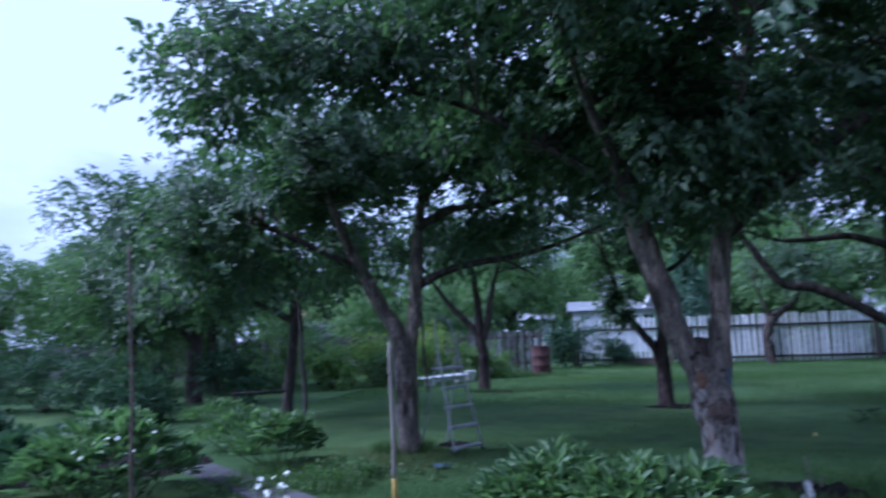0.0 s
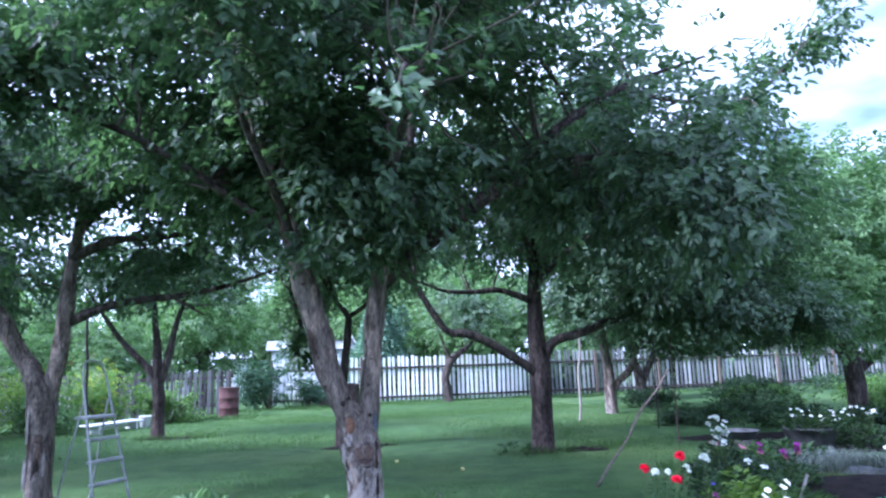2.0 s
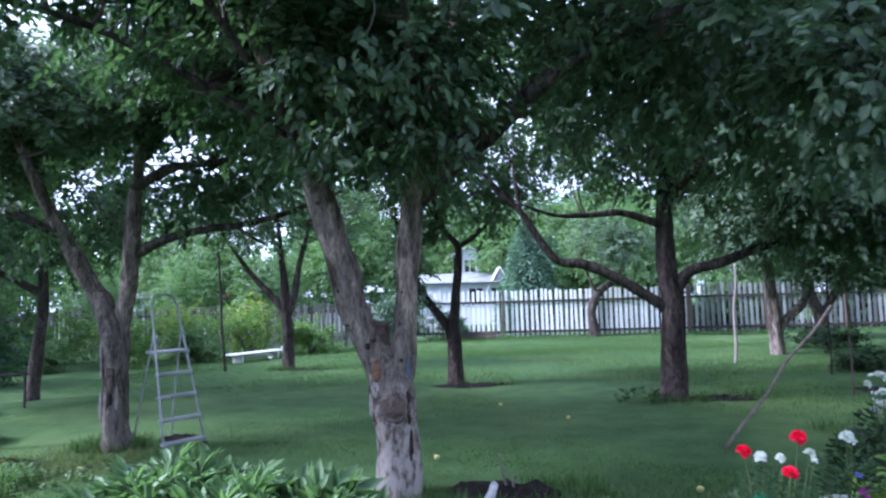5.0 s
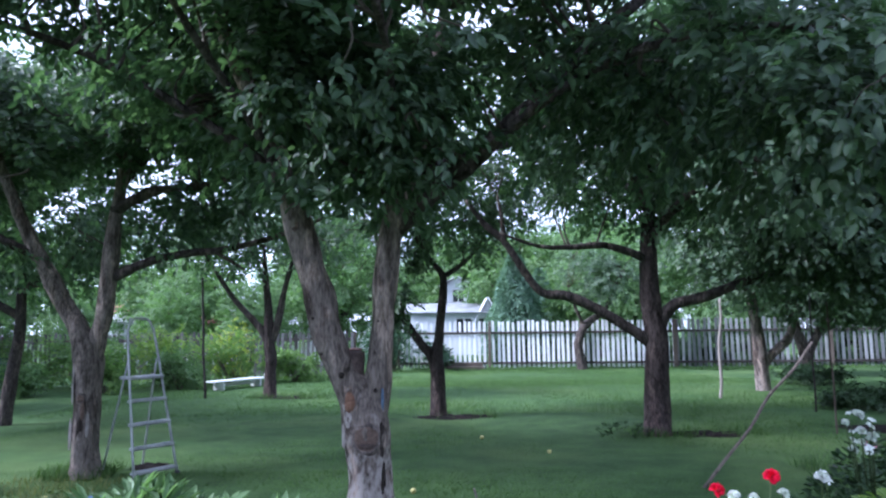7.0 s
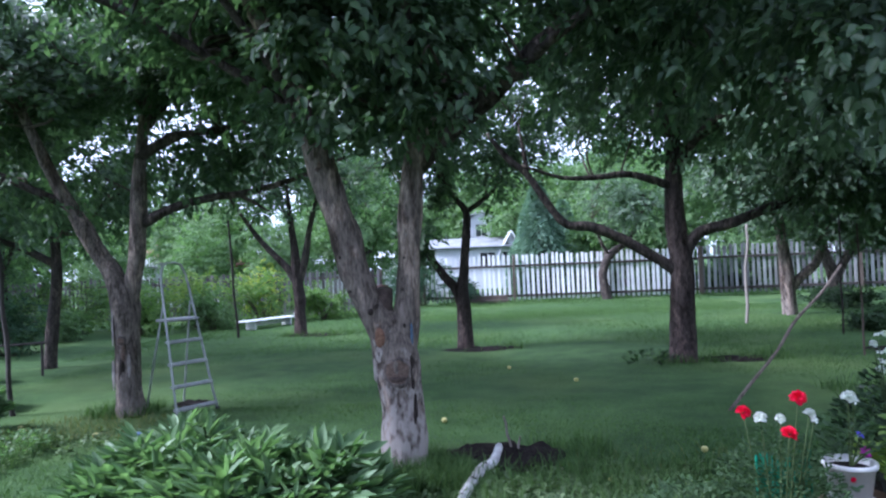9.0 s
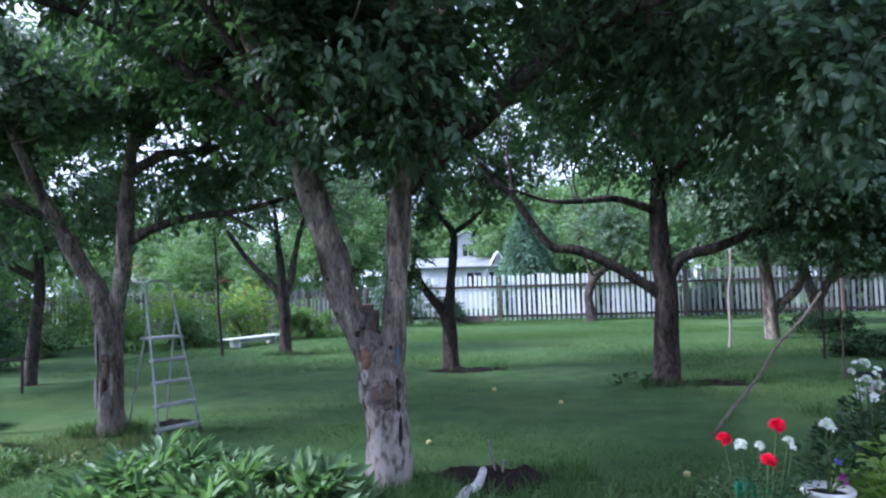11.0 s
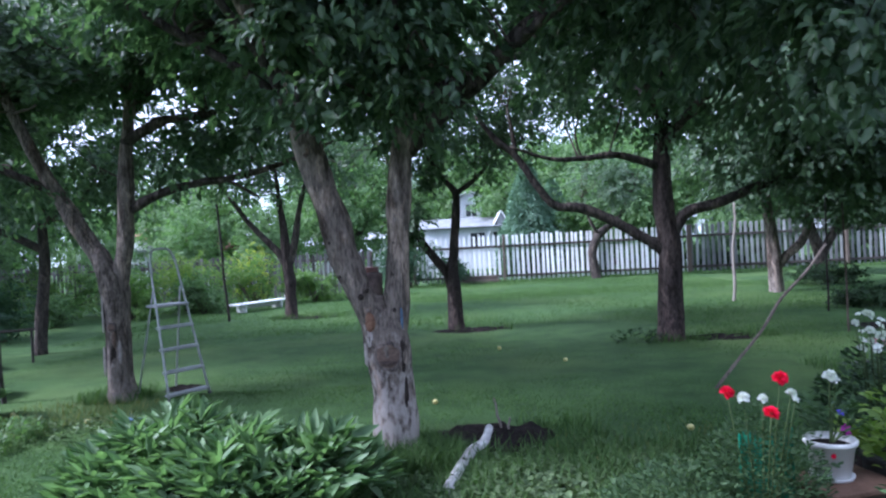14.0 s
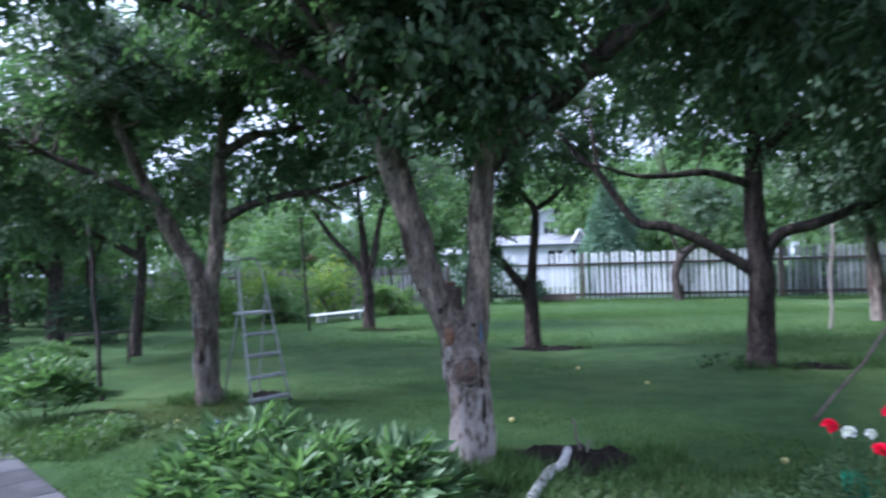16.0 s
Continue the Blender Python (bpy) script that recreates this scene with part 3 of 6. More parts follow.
def fence(name, start, end, height, width, pitch, mat, rail_mat, label, seed, rails=(0.3, 0.75), lift=0.06, post_every=2.6, group="garden fences", missing=0.0, near=False):
    """A picket fence: posts, two rails behind and single pickets."""
    r = random.Random(seed)
    a, b = Vector((*start, 0)), Vector((*end, 0))
    run = (b - a).length
    turn = math.degrees(math.atan2(b.y - a.y, b.x - a.x))
    root = thing(name, a, label, "fence", group, turn)
    rail_y, post_y = (-0.036, -0.105) if near else (0.034, 0.10)
    shapes = []
    for k in range(6):
        me = picket(width * r.uniform(0.88, 1.12), height - lift + r.uniform(-0.03, 0.03), 0.02, r.uniform(-0.012, 0.012), seed + k)
        me.materials.append(mat)
        shapes.append(me)
    n = int(run / post_every)
    for k in range(n + 1):
        part("post", box((0.09, 0.09, height + 0.10), (k * run / n, post_y, (height + 0.0) / 2 - 0.05), 0.006, (0, r.uniform(-0.8, 0.8), 0)), POST_WOOD, root)
    for h in rails:
        part("rail", box((run, 0.045, 0.085), (run / 2, rail_y, height * h), 0.005), rail_mat, root)
    x, k = pitch / 2, 0
    while x < run:
        if r.random() > missing:
            under("picket", shapes[r.randrange(6)], root, at=pose(x + r.uniform(-0.012, 0.012), r.uniform(-0.004, 0.0), lift + r.uniform(-0.03, 0.03), 0, r.uniform(-1.2, 1.2), 0))
        x += pitch
    return root


fence("picket_fence", (-1.3, 24.75), (8.4, 24.075), 1.70, 0.098, 0.175, WHITE_WOOD, RAIL_WOOD, "white painted wooden picket fence on dark rails", 21, (0.13, 0.76), near=True)
# the grey of this stretch is tree shade put into the paint
fence("picket_fence", (8.45, 24.07), (29.6, 22.6), 1.72, 0.098, 0.188, SHADED_WHITE, RAIL_WOOD, "white picket fence greyed for tree shade, on dark rails", 24, (0.13, 0.76), near=True)
fence("old_fence", (-24.0, 20.6), (-2.55, 21.6), 1.38, 0.085, 0.135, GREY_WOOD, POST_WOOD, "old unpainted grey wooden picket fence, overgrown", 22, (0.25, 0.85), missing=0.04)
fence("picket_fence", (29.6, 22.6), (33.0, 6.0), 1.70, 0.118, 0.19, SHADED_WHITE, RAIL_WOOD, "shade-greyed white picket fence at the garden's side", 23, (0.13, 0.76))

# ---- apple trees ----
tree_a = tree((-0.44, 4.85, 0.0), "old apple tree, two grey-brown stems from a limewashed trunk", [
    ("trunk", [(-0.45, 4.86, -0.08, 0.158), (-0.45, 4.85, 0.08, 0.148), (-0.44, 4.85, 0.33, 0.145), (-0.44, 4.85, 0.53, 0.145), (-0.46, 4.85, 0.74, 0.161), (-0.49, 4.85, 0.94, 0.146), (-0.575, 4.85, 1.1, 0.108), (-0.635, 4.85, 1.2, 0.092), (-0.705, 4.85, 1.38, 0.094), (-0.775, 4.85, 1.65, 0.102), (-0.87, 4.85, 2, 0.099), (-0.96, 4.82, 2.28, 0.092), (-1.06, 4.71, 2.65, 0.078), (-1.18, 4.58, 2.97, 0.064), (-1.33, 4.39, 3.34, 0.046), (-1.47, 4.16, 3.89, 0.028)]),
    ("stem", [(-0.45, 4.88, 0.78, 0.12), (-0.385, 4.88, 1.04, 0.096), (-0.365, 4.88, 1.2, 0.089), (-0.355, 4.88, 1.4, 0.083), (-0.34, 4.88, 1.63, 0.081), (-0.3, 4.87, 2.02, 0.079), (-0.23, 4.85, 2.32, 0.074), (-0.11, 4.9, 2.65, 0.06), (0, 4.99, 3.15, 0.046), (0.09, 5.08, 3.8, 0.028)]),
    ("limb", [(-0.28, 4.86, 2.09, 0.064), (0.04, 4.81, 2.38, 0.069), (0.26, 4.71, 2.54, 0.066), (0.46, 4.58, 2.71, 0.061), (0.74, 4.48, 2.93, 0.051), (1.15, 4.35, 3.34, 0.039), (1.75, 4.25, 3.75, 0.028), (2.58, 4.12, 4.07, 0.013)]),
    ("limb", [(-0.96, 4.80, 2.30, 0.036), (-1.12, 4.4, 2.7, 0.03), (-1.35, 3.9, 3.1, 0.024), (-1.5, 3.3, 3.45, 0.014)]),
    ("limb", [(-1.01, 4.76, 2.46, 0.038), (-1.56, 4.72, 2.84, 0.031), (-2.21, 4.5, 3.2, 0.026), (-2.9, 4.3, 3.4, 0.02), (-3.8, 4.3, 3.6, 0.012)]),
    ("limb", [(-0.2, 4.88, 2.42, 0.046), (0.28, 5.45, 2.78, 0.037), (0.83, 6, 3.06, 0.023)]),
    ("limb", [(1.75, 4.25, 3.75, 0.026), (2.5, 4.3, 3.7, 0.022), (3.2, 4.4, 3.8, 0.017), (3.7, 4.4, 4.2, 0.012), (4.1, 4.4, 4.6, 0.008), (4.6, 4.4, 4.97, 0.004)]),
    ("limb", [(0.46, 4.58, 2.71, 0.034), (1.0, 4.1, 2.95, 0.028), (1.6, 3.7, 3.0, 0.02), (2.2, 3.35, 2.8, 0.011)]),
    ("limb", [(-0.3, 4.86, 2.3, 0.032), (-0.25, 4.1, 2.95, 0.027), (-0.35, 3.1, 3.15, 0.019), (-0.5, 2.4, 2.95, 0.012), (-0.6, 2.05, 2.68, 0.006)]),
], [(-0.7, 4.4, 4.0, 2.5, 2.2, 1.2), (-0.5, 3.9, 3.1, 1.1, 0.8, 0.6), (-1.9, 5.0, 4.0, 1.4, 1.4, 1.0), (-1.6, 6.5, 4.1, 1.2, 1.1, 0.7), (-0.5, 4.2, 4.8, 2.3, 2.1, 0.9), (-0.7, 3.0, 4.3, 1.6, 1.4, 0.7), (-2.2, 3.4, 4.4, 1.6, 1.5, 0.8), (-4.3, 4.3, 3.75, 0.9, 0.9, 0.75), (-3.7, 4.4, 3.8, 1.3, 1.1, 0.9), (-0.4, 2.9, 3.25, 0.6, 0.6, 0.3), (-1.5, 3.0, 3.6, 0.9, 0.7, 0.5), (1.8, 4.6, 4.25, 1.0, 1.0, 0.6), (0.6, 4.0, 3.2, 1.0, 1.0, 0.7)], 3700, 15, 0.081, 0.31, 31, BARK_WASHED, gap=-0.05, floor=2.0, twigs=220, sides=40, lumps=0.24, flutes=0.035, thick=(
    [(-1.0, 5.5, 3.4, 1.4, 0.9, 0.85), (-0.45, 5.8, 3.05, 0.75, 0.8, 0.6), (-0.85, 4.25, 2.95, 0.9, 0.5, 0.62), (-0.15, 4.25, 2.9, 0.7, 0.5, 0.6), (1.75, 4.3, 3.25, 1.35, 1.3, 0.95), (2.1, 3.75, 2.68, 1.0, 0.85, 0.62), (2.95, 4.5, 3.0, 0.75, 0.75, 0.6), (3.3, 4.4, 3.9, 0.5, 0.4, 0.42), (3.7, 4.4, 4.2, 0.4, 0.34, 0.34), (4.1, 4.4, 4.58, 0.34, 0.3, 0.28), (4.45, 4.4, 4.86, 0.28, 0.26, 0.22), (-0.6, 2.1, 2.66, 0.3, 0.3, 0.2), (-0.45, 4.5, 2.42, 0.75, 0.35, 0.38), (-0.3, 5.5, 2.55, 0.6, 0.5, 0.4), (0.05, 4.35, 2.5, 0.5, 0.3, 0.35), (0.0, 4.4, 3.75, 0.9, 0.6, 0.3), (-3.0, 4.3, 3.6, 1.0, 0.8, 0.5)], 2850))

tree_b = tree((-3.5, 7.24, 0.0), "old forked apple tree with a hollow, peeling trunk beside the stepladder", [
    ("trunk", [(-3.5, 7.24, -0.08, 0.1886), (-3.5, 7.24, 0.05, 0.1517), (-3.5, 7.24, 0.42, 0.1312), (-3.51, 7.24, 0.90, 0.123), (-3.53, 7.24, 1.22, 0.1271), (-3.62, 7.24, 1.44, 0.0984), (-3.77, 7.23, 1.66, 0.0886), (-3.99, 7.21, 2.08, 0.0779), (-4.13, 7.19, 2.35, 0.0697), (-4.3, 7.09, 2.8, 0.0533), (-4.5, 6.99, 3.4, 0.0328)]),
    ("stem", [(-3.5, 7.26, 1.15, 0.0984), (-3.44, 7.26, 1.42, 0.0943), (-3.38, 7.26, 1.66, 0.0861), (-3.35, 7.25, 2.05, 0.082), (-3.33, 7.24, 2.48, 0.0738), (-3.27, 7.24, 2.96, 0.0574), (-3.15, 7.19, 3.5, 0.041), (-3.0, 7.19, 4.2, 0.0246)]),
    ("limb", [(-3.36, 7.24, 1.94, 0.05), (-3.2, 7.24, 2.04, 0.05), (-2.89, 7.21, 2.16, 0.045), (-2.5, 7.19, 2.23, 0.038), (-2.22, 7.17, 2.25, 0.034), (-1.67, 7.09, 2.36, 0.026), (-1.1, 6.99, 2.55, 0.014)]),
    ("limb", [(-3.33, 7.24, 2.68, 0.06), (-3.1, 7.21, 2.80, 0.055), (-2.86, 7.19, 2.89, 0.048), (-2.31, 7.09, 2.92, 0.035), (-1.8, 6.99, 3.05, 0.02)]),
    ("limb", [(-2.26, 7.17, 2.245, 0.022), (-2.1, 7.15, 2.15, 0.018), (-1.92, 7.13, 2.04, 0.008)]),
    ("limb", [(-3.27, 7.24, 2.96, 0.05), (-2.9, 7.7, 3.7, 0.035), (-2.3, 8.3, 4.3, 0.015)]),
    ("limb", [(-4.05, 7.19, 2.2, 0.05), (-4.6, 6.99, 2.5, 0.04), (-5.2, 6.79, 2.8, 0.025)]),
], [(-4.3, 7.19, 3.2, 1.7, 1.9, 0.95), (-5.3, 6.99, 3.0, 1.5, 1.5, 1.1), (-5.2, 6.3, 2.45, 1.1, 1.0, 0.65), (-2.6, 7.0, 3.5, 1.1, 1.3, 0.6), (-4.8, 6.39, 2.6, 0.9, 0.9, 0.7), (-3.7, 7.09, 4.2, 1.7, 1.6, 0.8), (-1.9, 6.9, 2.75, 0.7, 0.7, 0.35), (-2.7, 7.3, 2.75, 0.9, 0.9, 0.5), (-2.2, 8.3, 4.3, 1.7, 1.6, 0.65), (-4.4, 8.6, 4.2, 1.6, 1.4, 0.7)], 2700, 14, 0.088, 0.34, 41, BARK_GREY, gap=-0.06, floor=1.85, twigs=170, sides=32, lumps=0.26, flutes=0.09)

tree_e = tree((2.96, 9.45, 0.0), "straight dark apple tree with long low side limbs", [
    ("trunk", [(2.95, 9.45, -0.08, 0.225), (2.95, 9.45, 0.06, 0.1818), (2.96, 9.45, 0.49, 0.1647), (2.97, 9.45, 0.87, 0.1557), (2.99, 9.45, 1.33, 0.1539), (2.95, 9.45, 1.74, 0.1296), (2.94, 9.45, 2.08, 0.1215), (2.95, 9.45, 2.58, 0.108), (3, 9.45, 3.23, 0.0783), (3.07, 9.35, 4, 0.0432)]),
    ("limb", [(2.91, 9.45, 1.21, 0.082), (2.79, 9.43, 1.31, 0.077), (2.26, 9.4, 1.64, 0.069), (1.81, 9.37, 1.85, 0.065), (1.46, 9.35, 1.9, 0.06), (1.24, 9.33, 2.15, 0.054), (0.95, 9.29, 2.59, 0.046), (0.69, 9.26, 2.82, 0.039), (0.43, 9.16, 3.14, 0.024)]),
    ("limb", [(2.92, 9.43, 2.33, 0.058), (2.74, 9.4, 2.42, 0.056), (2.31, 9.35, 2.54, 0.048), (1.83, 9.3, 2.51, 0.039), (1.38, 9.26, 2.53, 0.027), (0.87, 9.16, 2.7, 0.013)]),
    ("limb", [(3.02, 9.43, 1.35, 0.082), (3.12, 9.41, 1.59, 0.082), (3.27, 9.35, 1.74, 0.077), (3.67, 9.26, 1.84, 0.072), (4.22, 9.16, 2.04, 0.058), (4.82, 9.06, 2.06, 0.043), (5.39, 8.87, 2.17, 0.019)]),
    ("limb", [(0.95, 9.29, 2.59, 0.034), (0.92, 9.26, 2.85, 0.029), (0.85, 9.16, 3.23, 0.014)]),
    ("limb", [(2.97, 9.35, 2.65, 0.058), (3.18, 8.68, 3.04, 0.048), (3.56, 7.81, 3.33, 0.029)]),
    ("limb", [(2.99, 9.45, 3.0, 0.055), (2.8, 10.3, 3.7, 0.04), (2.4, 11.2, 4.2, 0.018)]),
    ("limb", [(2.97, 9.4, 2.9, 0.055), (2.4, 8.7, 3.7, 0.042), (1.6, 8.2, 4.3, 0.03), (0.6, 7.9, 4.6, 0.012)]),
    ("limb", [(2.99, 9.45, 2.85, 0.058), (3.76, 9.45, 3.23, 0.043), (4.72, 9.35, 3.52, 0.019)]),
], [(3.2, 9.5, 4.1, 2.7, 2.4, 1.4), (5.3, 9.0, 2.9, 1.6, 1.6, 1.0), (4.2, 8.0, 3.1, 1.6, 1.4, 1.1), (1.3, 9.5, 3.9, 1.1, 1.2, 0.6), (3.2, 9.4, 5.2, 2.0, 1.9, 1.0), (6.2, 9.2, 2.7, 1.1, 1.0, 0.7), (5.5, 8.8, 4.3, 1.6, 1.6, 1.2), (5.4, 8.3, 2.55, 1.5, 1.2, 0.65), (6.8, 8.6, 2.5, 1.1, 1.0, 0.6), (7.0, 9.3, 3.4, 1.2, 1.2, 0.8), (6.3, 8.7, 2.15, 1.3, 1.1, 0.5), (7.7, 9.3, 2.1, 1.2, 1.1, 0.6), (4.3, 7.5, 4.4, 1.2, 1.2, 0.9), (6.0, 7.8, 3.6, 1.4, 1.3, 0.9), (7.0, 9.0, 4.4, 1.2, 1.2, 0.8), (0.9, 7.9, 4.5, 1.7, 1.4, 0.6), (2.6, 7.4, 4.5, 1.5, 1.2, 0.7), (3.2, 11.7, 4.1, 1.8, 1.3, 0.8), (4.5, 12.0, 4.2, 1.4, 1.2, 0.8), (5.2, 8.6, 2.1, 1.4, 1.1, 0.5), (7.2, 9.0, 1.95, 1.3, 1.1, 0.5)], 6600, 14, 0.09, 0.36, 51, BARK_LOW_WASH, gap=-0.02, floor=1.55, twigs=150, sides=28, lumps=0.16, flutes=0.045, thick=(
    [(5.6, 8.6, 2.35, 1.5, 1.1, 0.55), (7.2, 9.0, 2.15, 1.4, 1.1, 0.55), (4.6, 8.8, 2.5, 0.9, 0.9, 0.42), (6.5, 9.2, 3.0, 1.5, 1.1, 0.6)], 800))

tree_d = tree((0.04, 11.65, 0.0), "slender young apple tree leaning from a low fork", [
    ("trunk", [(0.05, 11.65, -0.06, 0.17), (0.04, 11.65, 0.05, 0.15), (0.035, 11.65, 0.4, 0.13), (0.03, 11.65, 0.71, 0.125), (0.0, 11.65, 0.95, 0.12), (0.05, 11.65, 1.2, 0.085), (0.08, 11.65, 1.47, 0.078), (0.14, 11.65, 2.05, 0.068), (0.13, 11.65, 2.34, 0.06), (-0.08, 11.62, 2.6, 0.04), (-0.4, 11.5, 3.1, 0.02)]),
    ("stem", [(0.0, 11.65, 0.85, 0.085), (-0.10, 11.65, 1.03, 0.08), (-0.24, 11.65, 1.2, 0.075), (-0.51, 11.65, 1.6, 0.06), (-0.68, 11.6, 2.08, 0.045), (-0.9, 11.5, 2.8, 0.025)]),
    ("limb", [(-0.08, 11.62, 2.6, 0.035), (-0.5, 10.9, 3.5, 0.028), (-1.4, 10.4, 4.2, 0.012)]),
    ("limb", [(0.13, 11.65, 2.3, 0.045), (0.4, 11.62, 2.47, 0.038), (0.65, 11.6, 2.7, 0.03), (1.0, 11.5, 3.2, 0.015)]),
], [(-0.2, 11.6, 3.6, 1.8, 1.6, 0.9), (-0.95, 11.4, 2.45, 0.45, 0.6, 0.55), (0.9, 11.5, 3.5, 1.0, 1.1, 0.7), (0.75, 11.4, 2.75, 0.6, 0.6, 0.45), (-0.5, 11.4, 2.0, 0.4, 0.4, 0.45), (-0.3, 10.4, 4.3, 1.9, 1.4, 0.6), (-2.0, 10.3, 4.2, 1.4, 1.3, 0.6)], 1350, 13, 0.092, 0.36, 61, BARK_LOW_WASH, gap=0.0, floor=1.5, twigs=60, sides=12, thick=(
    [(-0.72, 11.3, 1.95, 0.28, 0.3, 0.5), (-0.6, 11.4, 2.5, 0.42, 0.4, 0.42)], 110))

tree_c = tree((-3.61, 15.2, 0.0), "small apple tree dividing low into three limbs beside the white bench", [
    ("trunk", [(-3.6, 15.2, -0.06, 0.171), (-3.61, 15.2, 0.06, 0.144), (-3.61, 15.2, 0.5, 0.126), (-3.61, 15.2, 0.89, 0.126), (-3.66, 15.2, 1.3, 0.117), (-3.68, 15.2, 1.91, 0.09), (-3.75, 15.2, 2.54, 0.063), (-3.8, 15.2, 3.3, 0.027)]),
    ("limb", [(-3.66, 15.2, 1.15, 0.085), (-3.82, 15.2, 1.45, 0.08), (-4.01, 15.2, 1.67, 0.075), (-4.43, 15.2, 2.13, 0.06), (-4.73, 15.1, 2.6, 0.045), (-5.1, 15.0, 3.2, 0.02)]),
    ("limb", [(-3.62, 15.2, 1.15, 0.09), (-3.5, 15.2, 1.5, 0.085), (-3.42, 15.2, 1.85, 0.08), (-3.32, 15.2, 2.39, 0.06), (-3.1, 15.1, 3.1, 0.03)]),
], [(-3.8, 15.1, 3.8, 2.2, 1.8, 1.1), (-5.0, 15.0, 3.5, 1.1, 1.2, 0.8), (-2.5, 15.0, 3.6, 1.2, 1.2, 0.9)], 850, 13, 0.1, 0.4, 71, BARK_LOW_WASH, gap=0.0, floor=2.5, twigs=60, sides=12)

tree_f = tree((7.28, 15.4, 0.0), "apple tree forking low near the white fence", [
    ("trunk", [(7.28, 15.4, -0.06, 0.1804), (7.28, 15.4, 0.1, 0.1558), (7.27, 15.4, 0.6, 0.1476), (7.26, 15.4, 1.02, 0.1312), (7.19, 15.4, 1.66, 0.1148), (7.1, 15.4, 2.5, 0.082), (7.0, 15.3, 3.5, 0.041)]),
    ("stem", [(7.32, 15.4, 0.55, 0.0984), (7.50, 15.4, 0.78, 0.0943), (7.9, 15.4, 1.12, 0.0902), (8.12, 15.4, 1.62, 0.082), (8.4, 15.3, 2.3, 0.0656), (8.7, 15.2, 3.2, 0.0328)]),
    ("limb", [(7.1, 15.4, 2.2, 0.07), (6.5, 15.2, 2.7, 0.05), (5.8, 15.0, 3.1, 0.02)]),
], [(7.4, 15.2, 3.5, 2.5, 2.0, 1.4), (9.0, 15.0, 2.8, 1.4, 1.4, 0.9), (5.9, 15.0, 3.3, 1.2, 1.2, 0.8), (9.5, 14.6, 2.4, 1.8, 1.4, 1.0), (6.3, 14.4, 2.6, 1.2, 1.1, 0.7), (9.6, 14.6, 1.95, 1.5, 1.2, 0.7), (11.2, 15.0, 2.3, 1.2, 1.2, 0.9), (8.2, 14.2, 2.0, 1.6, 1.2, 0.6)], 3000, 13, 0.105, 0.42, 81, BARK_GREY, gap=0.25, floor=1.5, twigs=60, sides=12)

tree_g = tree((10.84, 20.0, 0.0), "apple tree forking close above the ground by the white fence", [
    ("trunk", [(10.84, 20, -0.06, 0.24), (10.83, 20, 0.1, 0.2), (10.8, 20, 0.67, 0.18), (10.6, 20, 1.3, 0.14), (10.4, 20, 2.2, 0.1), (10.2, 20, 3.4, 0.05)]),
    ("stem", [(10.82, 20, 0.5, 0.14), (11.1, 20, 1.0, 0.12), (11.5, 20, 1.7, 0.1), (11.9, 20, 2.8, 0.05)]),
], [(10.8, 19.8, 3.4, 2.6, 2.2, 1.5), (12.6, 19.5, 2.6, 1.6, 1.4, 1.1), (9.0, 19.5, 2.8, 1.4, 1.2, 0.9), (13.6, 19.2, 2.0, 1.8, 1.3, 0.9)], 1900, 12, 0.115, 0.45, 91, BARK, floor=1.45, twigs=45)

tree_h = tree((5.05, 23.7, 0.0), "crooked small apple tree bent over in front of the white fence", [
    ("trunk", [(5.08, 23.7, -0.06, 0.19), (5.05, 23.7, 0.1, 0.17), (4.96, 23.7, 0.6, 0.16), (4.96, 23.7, 0.95, 0.155), (5.15, 23.7, 1.45, 0.14), (5.5, 23.7, 1.75, 0.12), (5.8, 23.6, 1.98, 0.1), (6.2, 23.5, 2.6, 0.06), (6.4, 23.4, 3.3, 0.03)]),
    ("limb", [(5.2, 23.7, 1.5, 0.06), (4.9, 23.5, 2.0, 0.05), (4.6, 23.4, 2.8, 0.02)]),
], [(5.8, 23.2, 3.4, 1.9, 1.4, 1.1)], 420, 16, 0.1, 0.42, 95, BARK, floor=2.3, twigs=35)

tree_i = tree((-6.8, 11.2, 0.0), "dark apple tree standing in the shade beyond the path", [
    ("trunk", [(-6.82, 11.2, -0.06, 0.1312), (-6.80, 11.2, 0.06, 0.1082), (-6.74, 11.2, 0.68, 0.0951), (-6.66, 11.2, 1.41, 0.0853), (-6.66, 11.2, 2.06, 0.0722), (-6.7, 11.2, 2.8, 0.0525), (-6.7, 11.1, 3.8, 0.0262)]),
    ("limb", [(-6.66, 11.2, 1.7, 0.07), (-7.3, 11.1, 2.05, 0.055), (-8.1, 11.0, 2.3, 0.03)]),
    ("limb", [(-6.66, 11.2, 2.1, 0.06), (-6.0, 11.0, 2.5, 0.045), (-5.3, 10.8, 2.8, 0.02)]),
], [(-6.9, 11.0, 3.4, 2.4, 2.0, 1.5), (-8.6, 10.8, 2.7, 1.4, 1.4, 1.1), (-5.4, 10.8, 3.2, 1.2, 1.3, 1.0), (-8.0, 10.0, 2.1, 0.9, 0.9, 0.6), (-6.6, 9.4, 3.9, 1.7, 1.5, 0.8), (-8.4, 9.0, 3.5, 1.5, 1.4, 0.9), (-5.6, 9.4, 4.3, 1.4, 1.3, 0.6)], 2300, 13, 0.1, 0.4, 101, BARK, gap=0.05, floor=1.7, twigs=70)

